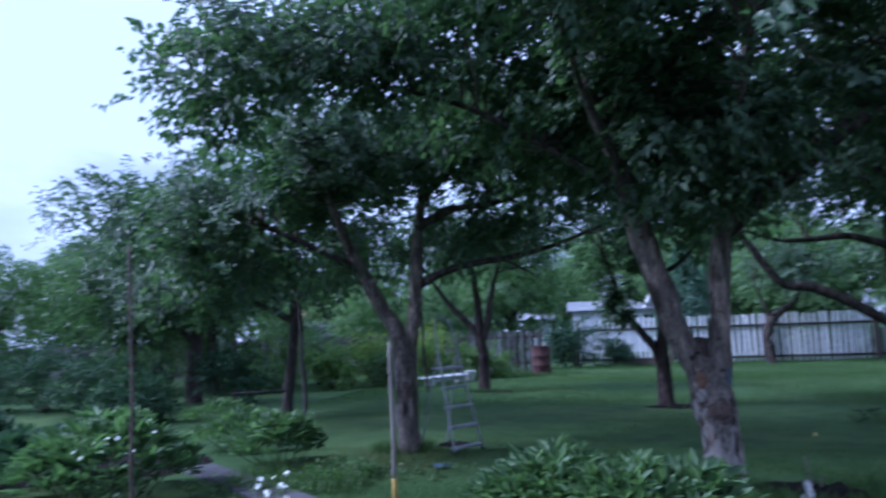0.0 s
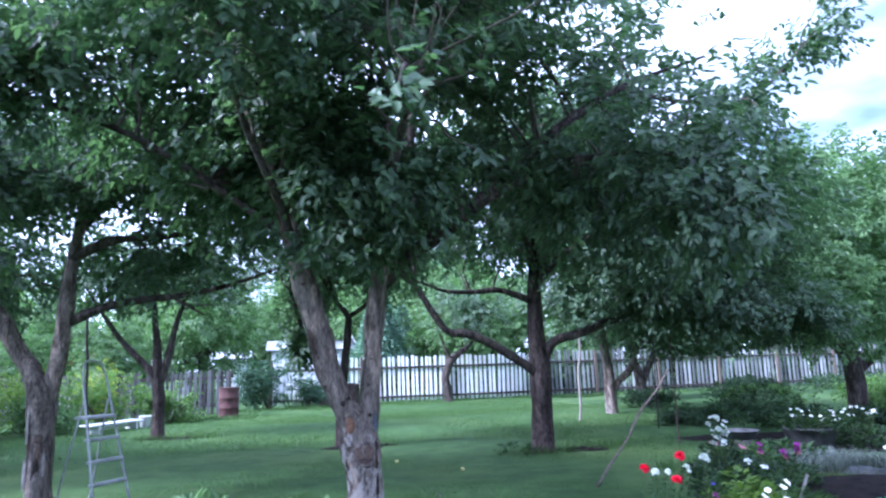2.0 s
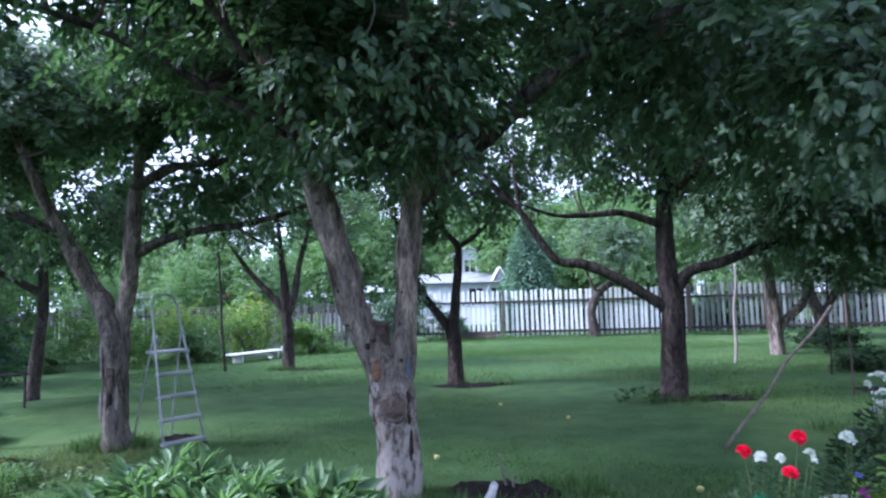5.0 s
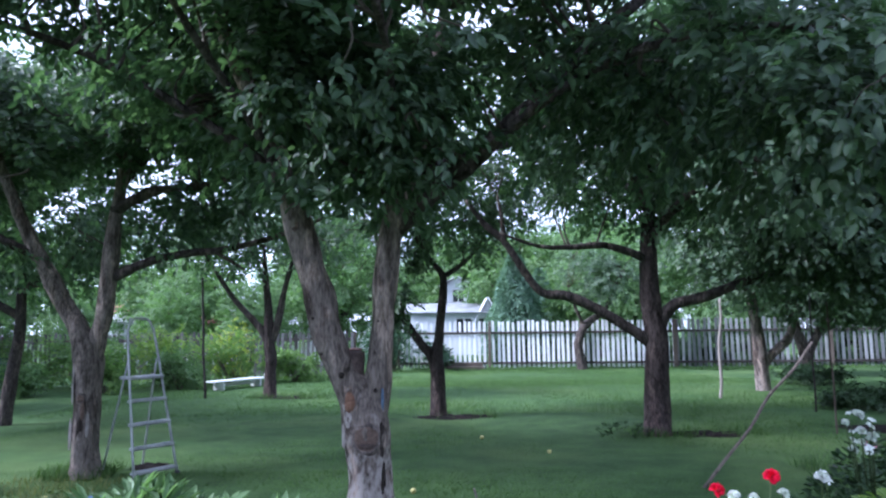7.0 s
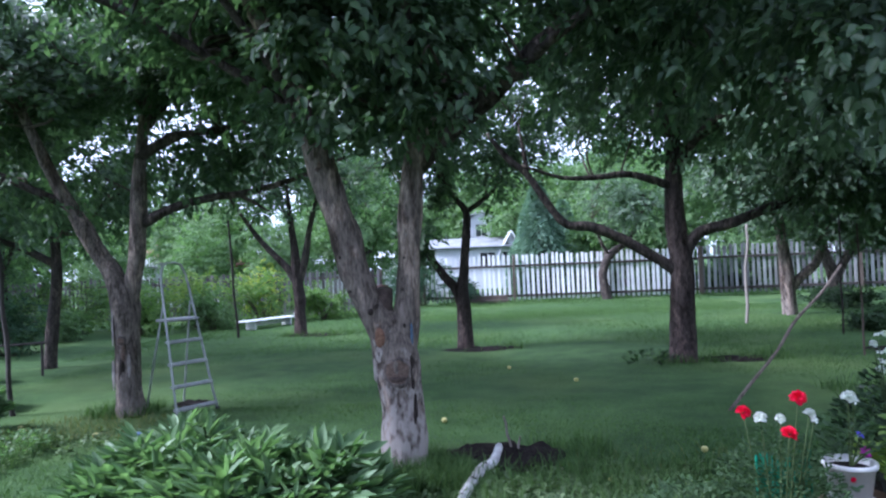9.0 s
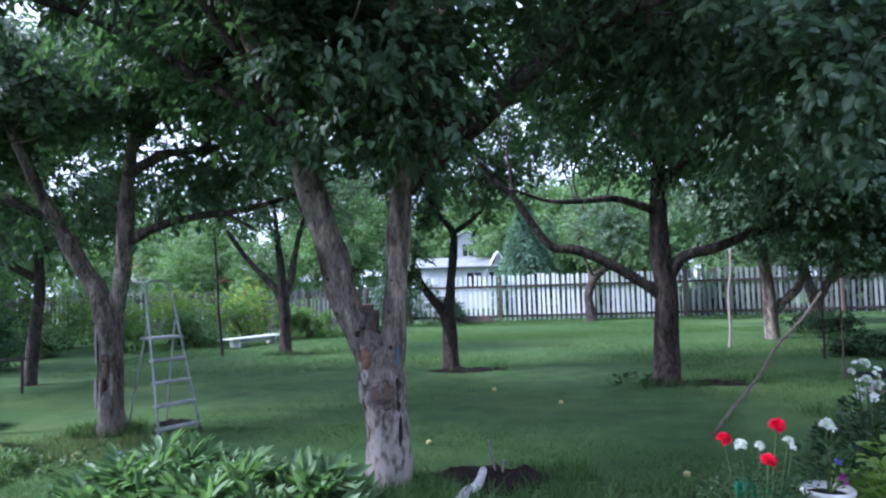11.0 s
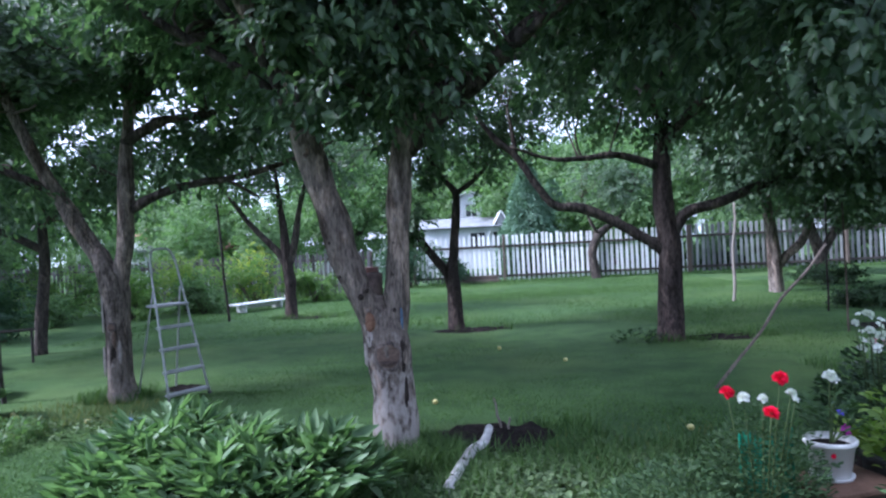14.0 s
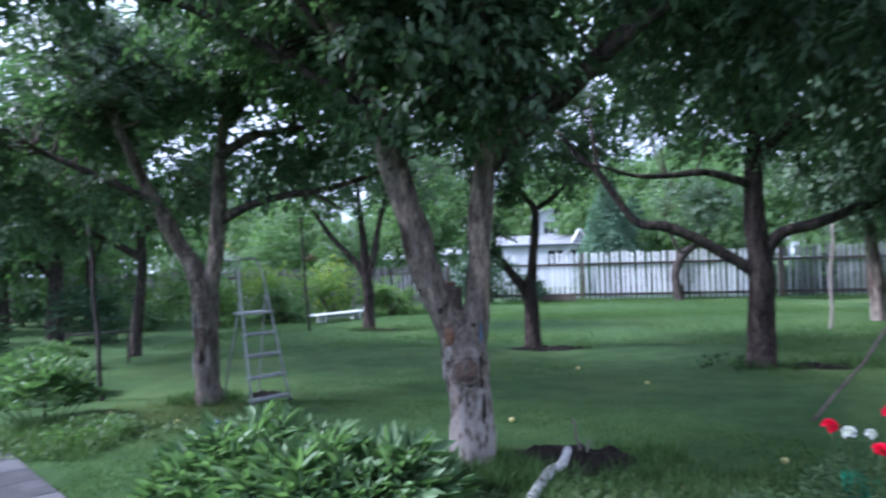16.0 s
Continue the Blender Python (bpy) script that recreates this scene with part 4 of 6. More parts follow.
tree_j = tree((-10.2, 13.7, 0.0), "short-trunked apple tree at the shady end of the lawn", [
    ("trunk", [(-10.2, 13.7, -0.06, 0.23), (-10.2, 13.7, 0.1, 0.2), (-10.2, 13.7, 0.8, 0.17), (-10.15, 13.7, 1.5, 0.14), (-10.1, 13.6, 2.4, 0.1), (-10.1, 13.6, 3.6, 0.04)]),
    ("limb", [(-10.15, 13.7, 1.3, 0.08), (-10.8, 13.6, 1.9, 0.06), (-11.5, 13.5, 2.6, 0.03)]),
], [(-10.3, 13.5, 3.2, 2.5, 2.1, 1.6), (-12.0, 13.0, 2.5, 1.4, 1.4, 1.2), (-11.0, 12.5, 1.9, 1.2, 1.0, 0.7)], 1400, 12, 0.105, 0.42, 111, BARK, gap=0.1, floor=1.2, twigs=60)

tree_k = tree((11.4, 11.8, 0.0), "broad low-branched apple tree beyond the flower garden", [
    ("trunk", [(11.4, 11.8, -0.06, 0.26), (11.4, 11.8, 0.1, 0.22), (11.4, 11.8, 0.8, 0.2), (11.35, 11.8, 1.6, 0.17), (11.3, 11.7, 2.6, 0.12), (11.3, 11.6, 3.9, 0.06)]),
    ("limb", [(11.4, 11.8, 0.9, 0.1), (12.2, 11.6, 1.5, 0.08), (13.3, 11.4, 2.3, 0.04)]),
    ("limb", [(11.4, 11.8, 1.1, 0.1), (10.6, 11.6, 1.7, 0.08), (9.6, 11.3, 2.3, 0.04)]),
], [(11.3, 11.5, 3.3, 3.0, 2.4, 1.6), (13.8, 11.2, 2.6, 1.8, 1.6, 1.1), (9.2, 11.2, 3.2, 1.7, 1.6, 1.2), (11.4, 11.3, 4.8, 2.2, 1.8, 1.0), (9.2, 11.2, 4.4, 1.7, 1.6, 1.1), (14.2, 11.2, 3.8, 2.0, 1.7, 1.2), (10.7, 11.3, 5.5, 1.6, 1.4, 0.9), (10.2, 11.0, 1.95, 1.6, 1.2, 0.7), (12.9, 11.0, 1.9, 1.6, 1.2, 0.7)], 3600, 13, 0.11, 0.42, 121, BARK, leaf_mat=PALE_LEAF, gap=0.3, floor=1.15, twigs=80)

# ---- shrubs and trees round the orchard ----


def bush(name, base, rx, ry, height, label, sprays_n, leaves_n=12, leaf=0.06, reach=0.22, mat=SHRUB_LEAF, seed=1, stems=12, category="shrub", group="", flat=0.5, wide=None):
    """A shrub: stems from one foot and leafy twigs through a lumpy dome."""
    r = np.random.default_rng(seed)
    root = thing(name, (*base, 0.0), label, category, group)
    lobes = [(0, 0, height * 0.5, rx * 0.85, ry * 0.85, height * 0.5)]
    for k in range(4):
        a = r.uniform(0, 2 * np.pi)
        lobes.append((rx * 0.5 * math.cos(a), ry * 0.5 * math.sin(a), height * r.uniform(0.35, 0.62), rx * 0.5, ry * 0.5, height * 0.4))
    p, o = crown_points(lobes, sprays_n, r, 0.25, 0.03)
    for k in range(stems):
        q = p[r.integers(len(p))]
        v, f = tube([(0.04 * r.normal(), 0.04 * r.normal(), -0.03, 0.012), (q[0] * 0.4, q[1] * 0.4, q[2] * 0.5, 0.009), (*q, 0.004)], 6, 3)
        under("stem", mesh_of("stem", v, f, TWIG if height > 0.8 else STEM), root)
    v, f = sprays(p, o, leaves_n, reach, leaf, r, 0.3, flat)
    under("foliage", mesh_of("foliage", v, f, mat), root, kind="stuff")
    return root


def far_tree(base, height, radius, label, seed, mat=FAR_LEAF, sprays_n=520, leaf=0.2, name="garden_tree", group="trees beyond the fence"):
    """A full broad-leaved tree beyond the garden."""
    r = np.random.default_rng(seed)
    root = thing(name, (*base, 0.0), label, "tree", group)
    k = height / 7.0
    v, f = tube([(0, 0, -0.1, 0.28 * k), (0.03, 0, 0.8 * k, 0.2 * k), (-0.05, 0.05, 2.4 * k, 0.16 * k), (0.1, 0, 4.2 * k, 0.09 * k), (0.1, 0.1, 6.0 * k, 0.03 * k)], 9, 5, 0.12, seed)
    under("trunk", mesh_of("trunk", v, f, BARK), root)
    lobes = [(0, 0, height * 0.55, radius * 0.8, radius * 0.8, height * 0.42)]
    for n in range(7):
        a = n * 0.9 + r.uniform(0, 0.5)
        q = (radius * 0.6 * math.cos(a), radius * 0.6 * math.sin(a), height * r.uniform(0.36, 0.82))
        lobes.append((*q, radius * 0.42, radius * 0.42, height * 0.17))
        if n < 5:
            v, f = tube([(0, 0, height * r.uniform(0.22, 0.42), 0.09 * k), (q[0] * 0.5, q[1] * 0.5, q[2] * 0.8, 0.06 * k), (*q, 0.02 * k)], 6, 4)
            under("limb", mesh_of("limb", v, f, BARK), root)
    p, o = crown_points(lobes, sprays_n, r, 0.35, height * 0.12, 3.0)
    v, f = sprays(p, o, 15, leaf * 4.2, leaf, r)
    under("crown", mesh_of("crown", v, f, mat), root, kind="stuff")
    return root


def spruce(base, height, radius, label, seed):
    """A dense blue-green conifer: a stem and whorls of drooping, needled boughs."""
    r = np.random.default_rng(seed)
    root = thing("spruce", (*base, 0.0), label, "conifer tree", "trees beyond the fence")
    v, f = tube([(0, 0, -0.1, 0.14), (0, 0, height * 0.5, 0.08), (0, 0, height, 0.01)], 8, 4)
    under("trunk", mesh_of("trunk", v, f, BARK), root)
    n = 18000
    z = height * (0.06 + 0.94 * r.random(n) ** 1.35)
    a = r.uniform(0, 2 * np.pi, n)
    rad = radius * (1 - z / height) ** 0.8 * (0.55 + 0.45 * r.random(n) ** 0.5) * (1 + 0.12 * np.sin(a * 5 + z * 3))
    place = np.column_stack([rad * np.cos(a), rad * np.sin(a), z])
    out = np.column_stack([np.cos(a), np.sin(a), np.full(n, -0.25)]) + r.normal(0, 0.3, (n, 3))
    v, f = leaf_blades(place, out, np.tile([0, 0, 1.0], (n, 1)) + r.normal(0, 0.5, (n, 3)), r.uniform(0.16, 0.3, n), r.uniform(0.05, 0.09, n))
    under("crown", mesh_of("crown", v, f, SPRUCE), root, kind="stuff")
    return root


spruce((3.9, 33.0), 5.3, 1.75, "dense blue-green young spruce behind the white fence", 5)
spruce((5.6, 36.0), 4.6, 1.5, "second blue-green spruce behind the white fence", 6)
oak = far_tree((9.5, 30.5), 6.4, 3.2, "light green broad-leaved tree behind the white fence", 11, PALE_LEAF, 1250, 0.17)
lime = far_tree((-4.2, 30.0), 6.2, 2.6, "light green broad-leaved tree beyond the old fence", 12, PALE_LEAF, 850, 0.17)
ash = far_tree((64.0, 51.0), 25.5, 10.0, "tall dark broad-leaved tree far beyond the garden", 13, FAR_LEAF, 2800, 0.6)
for x, y, turn, size in ((14.5, 29.0, 40, 1.0), (19.5, 30.5, 120, 1.1), (25.5, 28.0, 200, 0.95), (31.5, 29.0, 300, 1.1), (37.5, 24.0, 20, 1.2), (36.5, 13.0, 90, 1.0), (12.0, 42.0, 10, 1.25), (3.0, 49.0, 60, 1.25), (-1.5, 53.0, 160, 1.2), (6.0, 44.0, 210, 1.0), (2.2, 58.0, 20, 1.5), (8.0, 33.5, 75, 0.9), (11.8, 27.4, 150, 0.6), (16.8, 27.0, 220, 0.65), (22.5, 26.5, 280, 0.6), (28.5, 26.0, 310, 0.6), (5.2, 41.0, 30, 1.3), (9.0, 39.0, 130, 1.3), (2.6, 50.0, 250, 1.55), (7.2, 47.0, 330, 1.45)):
    copy_thing(oak, pose(x, y, 0, 0, 0, turn) @ Matrix.Scale(size, 4))
for x, y, turn, size in ((-8.4, 37.5, 60, 0.95), (-9.9, 28.6, 30, 0.85), (-13.0, 33.0, 100, 1.1), (-19.0, 29.0, 170, 1.0), (-23.5, 25.5, 250, 0.9), (-27.5, 19.0, 310, 0.8), (-31.0, 14.0, 15, 0.85), (-8.0, 44.0, 75, 1.3), (-21.0, 43.0, 120, 1.4), (-34.0, 30.0, 220, 1.0), (-2.6, 43.0, 200, 1.0), (-17.0, 24.0, 290, 0.6), (-9.4, 24.0, 20, 0.5), (-12.4, 23.6, 140, 0.52), (-7.0, 26.5, 200, 0.6)):
    copy_thing(lime, pose(x, y, 0, 0, 0, turn) @ Matrix.Scale(size, 4))
for x, y, turn, size in ((78.0, 46.0, 80, 1.0), (58.0, 60.0, 150, 0.85), (38.0, 62.0, 190, 0.9), (72.0, 18.0, 20, 1.0), (18.0, 75.0, 50, 0.62), (-12.0, 78.0, 280, 0.62), (-52.0, 62.0, 140, 0.5), (60.0, 0.0, 60, 0.8), (-62.0, 40.0, 240, 0.42)):
    copy_thing(ash, pose(x, y, 0, 0, 0, turn) @ Matrix.Scale(size, 4))
plum = far_tree((-13.6, 16.2), 5.2, 2.2, "slim light green plum tree at the garden's edge", 14, PALE_LEAF, 800, 0.11, "plum_tree", "plum trees")
copy_thing(plum, pose(-11.6, 17.0, 0, 0, 0, 130) @ Matrix.Scale(1.05, 4))
copy_thing(plum, pose(-16.8, 14.6, 0, 0, 0, 230) @ Matrix.Scale(0.85, 4))
copy_thing(plum, pose(-15.5, 19.0, 0, 0, 0, 50) @ Matrix.Scale(1.0, 4))

for k, (x, y, rx, h, mat) in enumerate((
    (-4.0, 19.6, 1.0, 1.1, SHRUB_LEAF), (-5.7, 19.2, 1.2, 1.6, SHRUB_LEAF), (-7.3, 18.6, 1.25, 1.75, LIME_LEAF), (-8.9, 18.2, 1.25, 1.75, PALE_LEAF), (-10.4, 17.8, 1.25, 1.6, SHRUB_LEAF),
    (-6.5, 17.6, 0.9, 1.2, PALE_LEAF), (-8.0, 16.9, 1.0, 1.25, SHRUB_LEAF), (-12.2, 17.6, 1.3, 1.5, PALE_LEAF), (-14.2, 17.6, 1.3, 1.2, FAR_LEAF), (-9.6, 15.9, 0.8, 0.8, PALE_LEAF))):
    bush("currant_bush", (x, y), rx, rx * 0.9, h, "leafy green currant bush along the old fence", 330, 12, 0.075, 0.26, mat, 200 + k, group="currant bushes along the old fence")
bush("golden_shrub", (-5.8, 20.0), 0.75, 0.7, 1.8, "bright yellow-leaved shrub by the old fence", 240, 12, 0.06, 0.2, GOLD_LEAF, 231)
bush("lilac_bush", (-1.4, 23.6), 1.35, 1.1, 2.0, "dark green lilac bush between the two fences", 520, 12, 0.085, 0.3, FAR_LEAF, 232)
bush("lilac_bush", (-0.1, 24.0), 0.8, 0.7, 1.15, "small dark green bush before the white fence", 260, 12, 0.085, 0.28, FAR_LEAF, 233)
for k, (x, y, rx, h) in enumerate(((-8.9, 13.2, 1.1, 1.35), (-10.6, 11.2, 1.2, 1.3), (-12.6, 11.9, 1.4, 1.7), (-9.2, 10.0, 0.9, 0.9))):
    bush("currant_bush", (x, y), rx, rx * 0.9, h, "leafy green currant bush in the shade of the orchard", 380, 12, 0.07, 0.26, FAR_LEAF, 234 + k, group="currant bushes along the old fence")
for k, (x, y, rx, h) in enumerate(((-17.0, 9.5, 1.9, 1.5), (-20.0, 12.0, 2.2, 2.1), (-14.5, 11.5, 1.5, 1.15), (-12.2, 8.8, 1.2, 0.9), (-18.5, 16.0, 2.0, 1.9), (-23.5, 15.5, 2.4, 2.3))):
    bush("hedge_shrub", (x, y), rx, rx * 0.8, h, "dense dark green hedge shrub at the garden's edge", 520, 12, 0.09, 0.34, FAR_LEAF, 240 + k, group="hedge at the garden's edge")
# clumps take a shade-darkened leaf, those in the lit corner a bright one
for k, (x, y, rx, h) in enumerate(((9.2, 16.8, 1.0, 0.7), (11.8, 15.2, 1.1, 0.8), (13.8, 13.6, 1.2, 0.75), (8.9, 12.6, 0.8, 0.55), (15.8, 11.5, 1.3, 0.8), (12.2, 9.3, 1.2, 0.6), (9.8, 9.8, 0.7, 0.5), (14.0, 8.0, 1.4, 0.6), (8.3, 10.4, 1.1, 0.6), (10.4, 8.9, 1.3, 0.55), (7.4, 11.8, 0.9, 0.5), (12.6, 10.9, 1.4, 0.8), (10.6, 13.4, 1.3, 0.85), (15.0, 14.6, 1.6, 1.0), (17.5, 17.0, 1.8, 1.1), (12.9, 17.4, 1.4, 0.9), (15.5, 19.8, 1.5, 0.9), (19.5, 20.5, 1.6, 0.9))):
    bush("garden_shrub", (x, y), rx, rx * 0.9, 0.75 * h, "low green perennial clump before the white fence", 300, 12, 0.07, 0.24, SHRUB_LEAF if x > 11.5 and y < 16 else SHADED_LEAF, 260 + k, group="perennial clumps")

# row added so the gaps between pickets look shaded
for k in range(11):
    x = 3.2 + 2.3 * k
    bush("hedge_shrub", (x, 26.3 - 0.07 * x), 1.45, 0.8, 1.55 + 0.2 * math.sin(k * 1.7), "dark green shrub added to darken the fence gaps", 460, 12, 0.11, 0.34, SHADED_LEAF, 280 + k, 6, group="shrubs behind the white fence")

# ---- houses beyond the fences ----


def gable_roof(w, d, rise, over, thick):
    """A pitched roof of two thick slopes, its eaves at height 0."""
    bm = bmesh.new()
    x, y = w / 2 + over, d / 2 + over
    for s in (-1, 1):
        run = math.hypot(x, rise)
        ang = math.degrees(math.atan2(rise, x))
        box((run, 2 * y, thick), (s * x / 2, 0, rise / 2), 0.01, (0, s * ang, 0), bm)
    return bm


def house(name, place, size, rise, label, wall_mat, roof_mat, windows, turn=0.0, along=True, door_at=None):
    """A small house: walls, gables, roof, and windows (x, z, width, height) with frames in its front."""
    w, d, h = size
    root = thing(name, (*place, 0.0), label, "house", "houses beyond the fences", turn)
    body = bmesh.new()
    t = 0.22
    for at, sz in (((0, d / 2 - t / 2, h / 2), (w, t, h)), ((-w / 2 + t / 2, 0, h / 2), (t, d - 2 * t, h)), ((w / 2 - t / 2, 0, h / 2), (t, d - 2 * t, h))):
        part("wall", box(sz, at, 0.01), wall_mat, root)
    cuts = sorted(windows)
    x = -w / 2
    for wx, wz, ww, wh in cuts:
        box((wx - ww / 2 - x, t, h), ((x + wx - ww / 2) / 2, -d / 2 + t / 2, h / 2), 0.0, bm=body)
        box((ww, t, wz - wh / 2), (wx, -d / 2 + t / 2, (wz - wh / 2) / 2), 0.0, bm=body)
        box((ww, t, h - wz - wh / 2), (wx, -d / 2 + t / 2, (h + wz + wh / 2) / 2), 0.0, bm=body)
        x = wx + ww / 2
    box((w / 2 - x, t, h), ((x + w / 2) / 2, -d / 2 + t / 2, h / 2), 0.0, bm=body)
    part("wall", body, wall_mat, root)
    for wx, wz, ww, wh in cuts:
        fr = bmesh.new()
        for at, sz in (((wx, wz + wh / 2 - 0.03), (ww, 0.06)), ((wx, wz - wh / 2 + 0.03), (ww, 0.06)), ((wx - ww / 2 + 0.03, wz), (0.06, wh - 0.12)), ((wx + ww / 2 - 0.03, wz), (0.06, wh - 0.12)), ((wx, wz), (0.05, wh - 0.12))):
            box((sz[0], 0.07, sz[1]), (at[0], -d / 2 + 0.06, at[1]), 0.004, bm=fr)
        frame_ob = part("window", fr, WHITE_PAINT, root)
        part("pane", box((ww - 0.1, 0.012, wh - 0.1), (wx, -d / 2 + 0.09, wz), 0.0), GLASS_DARK, frame_ob)
    roof = gable_roof(w if along else d, d if along else w, rise, 0.3, 0.08)
    part("roof", roof, roof_mat, root, at=pose(0, 0, h, 0, 0, 0 if along else 90))
    half, depth = (w / 2, d / 2) if along else (d / 2, w / 2)
    for s in (-1, 1):
        gab = bmesh.new()
        f = [gab.verts.new((q, s * (depth - e), z)) for e in (0.0, t) for q, z in ((-half, 0), (half, 0), (0, rise * 0.93))]
        gab.faces.new(f[:3]), gab.faces.new((f[5], f[4], f[3]))
        for k in range(3):
            gab.faces.new((f[k], f[(k + 1) % 3], f[3 + (k + 1) % 3], f[3 + k]))
        part("gable", gab, wall_mat, root, at=pose(0, 0, h, 0, 0, 0 if along else 90))
    return root


house("summer_house", (0.9, 40.5), (4.6, 5.0, 2.35), 0.6, "low white summer house with two framed windows behind the fence", HOUSE_WHITE, ROOF_GREY, [(0.7, 1.65, 0.95, 0.9), (1.85, 1.65, 0.7, 0.9)], along=False)
house("attic_house", (1.4, 45.5), (1.6, 3.0, 4.3), 0.6, "narrow white upper storey with one window", HOUSE_WHITE, ROOF_PALE, [(0.1, 3.6, 0.8, 0.9)])
# the porch roof is painted white in place of glare on it
house("porch", (2.95, 39.2), (1.0, 2.2, 1.8), 1.4, "white steep-gabled porch, glare on its roof painted white", HOUSE_WHITE, WHITE_PAINT, [(0.25, 1.3, 0.35, 1.2)])
house("cottage", (-15.6, 40.0), (4.6, 5.0, 2.3), 1.2, "white cottage with a red-brown roof among trees", HOUSE_WHITE, ROOF_RED, [(-1.0, 1.4, 0.8, 0.9), (1.0, 1.4, 0.8, 0.9)], along=False)
house("garden_shed", (-6.7, 34.5), (2.8, 2.6, 1.7), 0.4, "grey garden shed with a pale sheet roof", HOUSE_WHITE, ROOF_PALE, [(0.0, 1.1, 0.6, 0.5)], along=False)
house("garden_shed", (-3.3, 35.0), (1.3, 2.4, 1.9), 0.35, "small white garden shed beyond the old fence", HOUSE_WHITE, ROOF_PALE, [(0.0, 1.2, 0.4, 0.5)], along=False)
house("garden_shed", (-10.6, 31.5), (3.4, 2.6, 1.75), 0.5, "pale shed with a red-brown roof beyond the old fence", HOUSE_WHITE, ROOF_RED, [(0.6, 1.1, 0.5, 0.5)], along=False)
house("garden_shed", (-13.7, 33.0), (2.6, 2.4, 1.9), 0.5, "white garden shed behind the currant bushes", HOUSE_WHITE, ROOF_PALE, [(0.0, 1.2, 0.6, 0.6)], along=False)

# unseen walls behind and beside the camera, added to block sky light
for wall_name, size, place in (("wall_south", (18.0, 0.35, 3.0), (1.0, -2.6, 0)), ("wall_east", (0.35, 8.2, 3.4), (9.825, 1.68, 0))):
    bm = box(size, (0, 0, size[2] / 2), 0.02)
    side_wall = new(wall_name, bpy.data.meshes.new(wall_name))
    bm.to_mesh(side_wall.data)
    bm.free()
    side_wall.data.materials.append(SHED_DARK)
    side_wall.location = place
    tagged(side_wall, "unseen dark wall added to block sky light", "wall", kind="structure")

# ---- things on the lawn ----


def rod(a, b, r, bm=None, sides=10):
    """A straight round bar from a to b."""
    bm = bm or bmesh.new()
    a, b = Vector(a), Vector(b)
    m = Matrix.Translation((a + b) / 2) @ (b - a).to_track_quat("Z", "Y").to_matrix().to_4x4()
    bmesh.ops.create_cone(bm, cap_ends=True, segments=sides, radius1=r, radius2=r, depth=(b - a).length, matrix=m)
    return bm


def stepladder(place, turn):
    """An aluminium stepladder: two front rails joined in a hoop, five treads, a platform, and two rear legs."""
    root = thing("stepladder", (*place, 0.0), "open aluminium stepladder with a hoop handle, standing on the lawn", "stepladder", turn=turn)
    lean, top, low_w, top_w = 0.40, 1.56, 0.235, 0.14
    half = lambda z: low_w + (top_w - low_w) * z / top
    hoop = [(-half(0), 0.0, 0.0, 0.0125), (-half(0.75), lean * 0.75 / top, 0.75, 0.0125), (-half(1.36), lean * 1.36 / top, 1.36, 0.0125), (-half(1.48) + 0.02, lean * 1.48 / top, 1.49, 0.0125), (-0.08, lean, top, 0.0125), (0.08, lean, top, 0.0125), (half(1.48) - 0.02, lean * 1.48 / top, 1.49, 0.0125), (half(1.36), lean * 1.36 / top, 1.36, 0.0125), (half(0.75), lean * 0.75 / top, 0.75, 0.0125), (half(0), 0.0, 0.0, 0.0125)]
    v, f = tube(hoop, 10, 4)
    under("front_frame", mesh_of("front_frame", v, f, ALU), root)
    for k in range(4):
        z = 0.065 + 0.225 * k
        tread = part("tread", box((2 * half(z) + 0.02, 0.075, 0.028), (0, lean * z / top + 0.01, z), 0.005), ALU, root)
        ridges = bmesh.new()
        for q in (-0.022, 0.0, 0.022):
            box((2 * half(z) - 0.03, 0.008, 0.006), (0, lean * z / top + 0.01 + q, z + 0.0165), 0.0, bm=ridges)
        part("ridges", ridges, ALU, tread)
    part("platform", box((2 * half(0.96) + 0.02, 0.22, 0.03), (0, lean * 0.96 / top + 0.07, 0.965), 0.006), ALU, root)
    for s in (-1, 1):
        part("rear_leg", rod((s * 0.155, lean * 1.15 / top + 0.02, 1.15), (s * 0.22, 0.60, 0.0), 0.010), ALU, root)
        part("foot", box((0.035, 0.045, 0.03), (s * low_w, 0, 0.015), 0.006), RUBBER, root)
        part("foot", box((0.035, 0.045, 0.03), (s * 0.22, 0.60, 0.015), 0.006), RUBBER, root)
    return root


stepladder((-2.77, 7.20), 55)


def bench(place, turn):
    root = thing("garden_bench", (*place, 0.0), "low white painted plank bench on two board legs", "bench", turn=turn)
    for s in (-1, 1):
        part("plank", box((1.75, 0.19, 0.04), (0, s * 0.10, 0.22), 0.008), WHITE_PAINT, root)
        part("leg", box((0.05, 0.34, 0.2), (s * 0.62, 0, 0.10), 0.006), WHITE_PAINT, root)
    part("stretcher", box((1.19, 0.04, 0.07), (0, 0, 0.13), 0.006), WHITE_PAINT, root)
    return root


bench((-5.0, 17.6), 60)
bucket = thing("bucket", (-4.45, 18.6, 0.0), "small white plastic bucket beside the bench", "bucket")
part("body", lathe([(0.11, 0.0), (0.115, 0.01), (0.15, 0.27), (0.158, 0.275), (0.158, 0.295), (0.145, 0.295), (0.14, 0.27), (0.105, 0.02), (0.0005, 0.02)]), WHITE_PLASTIC, bucket)
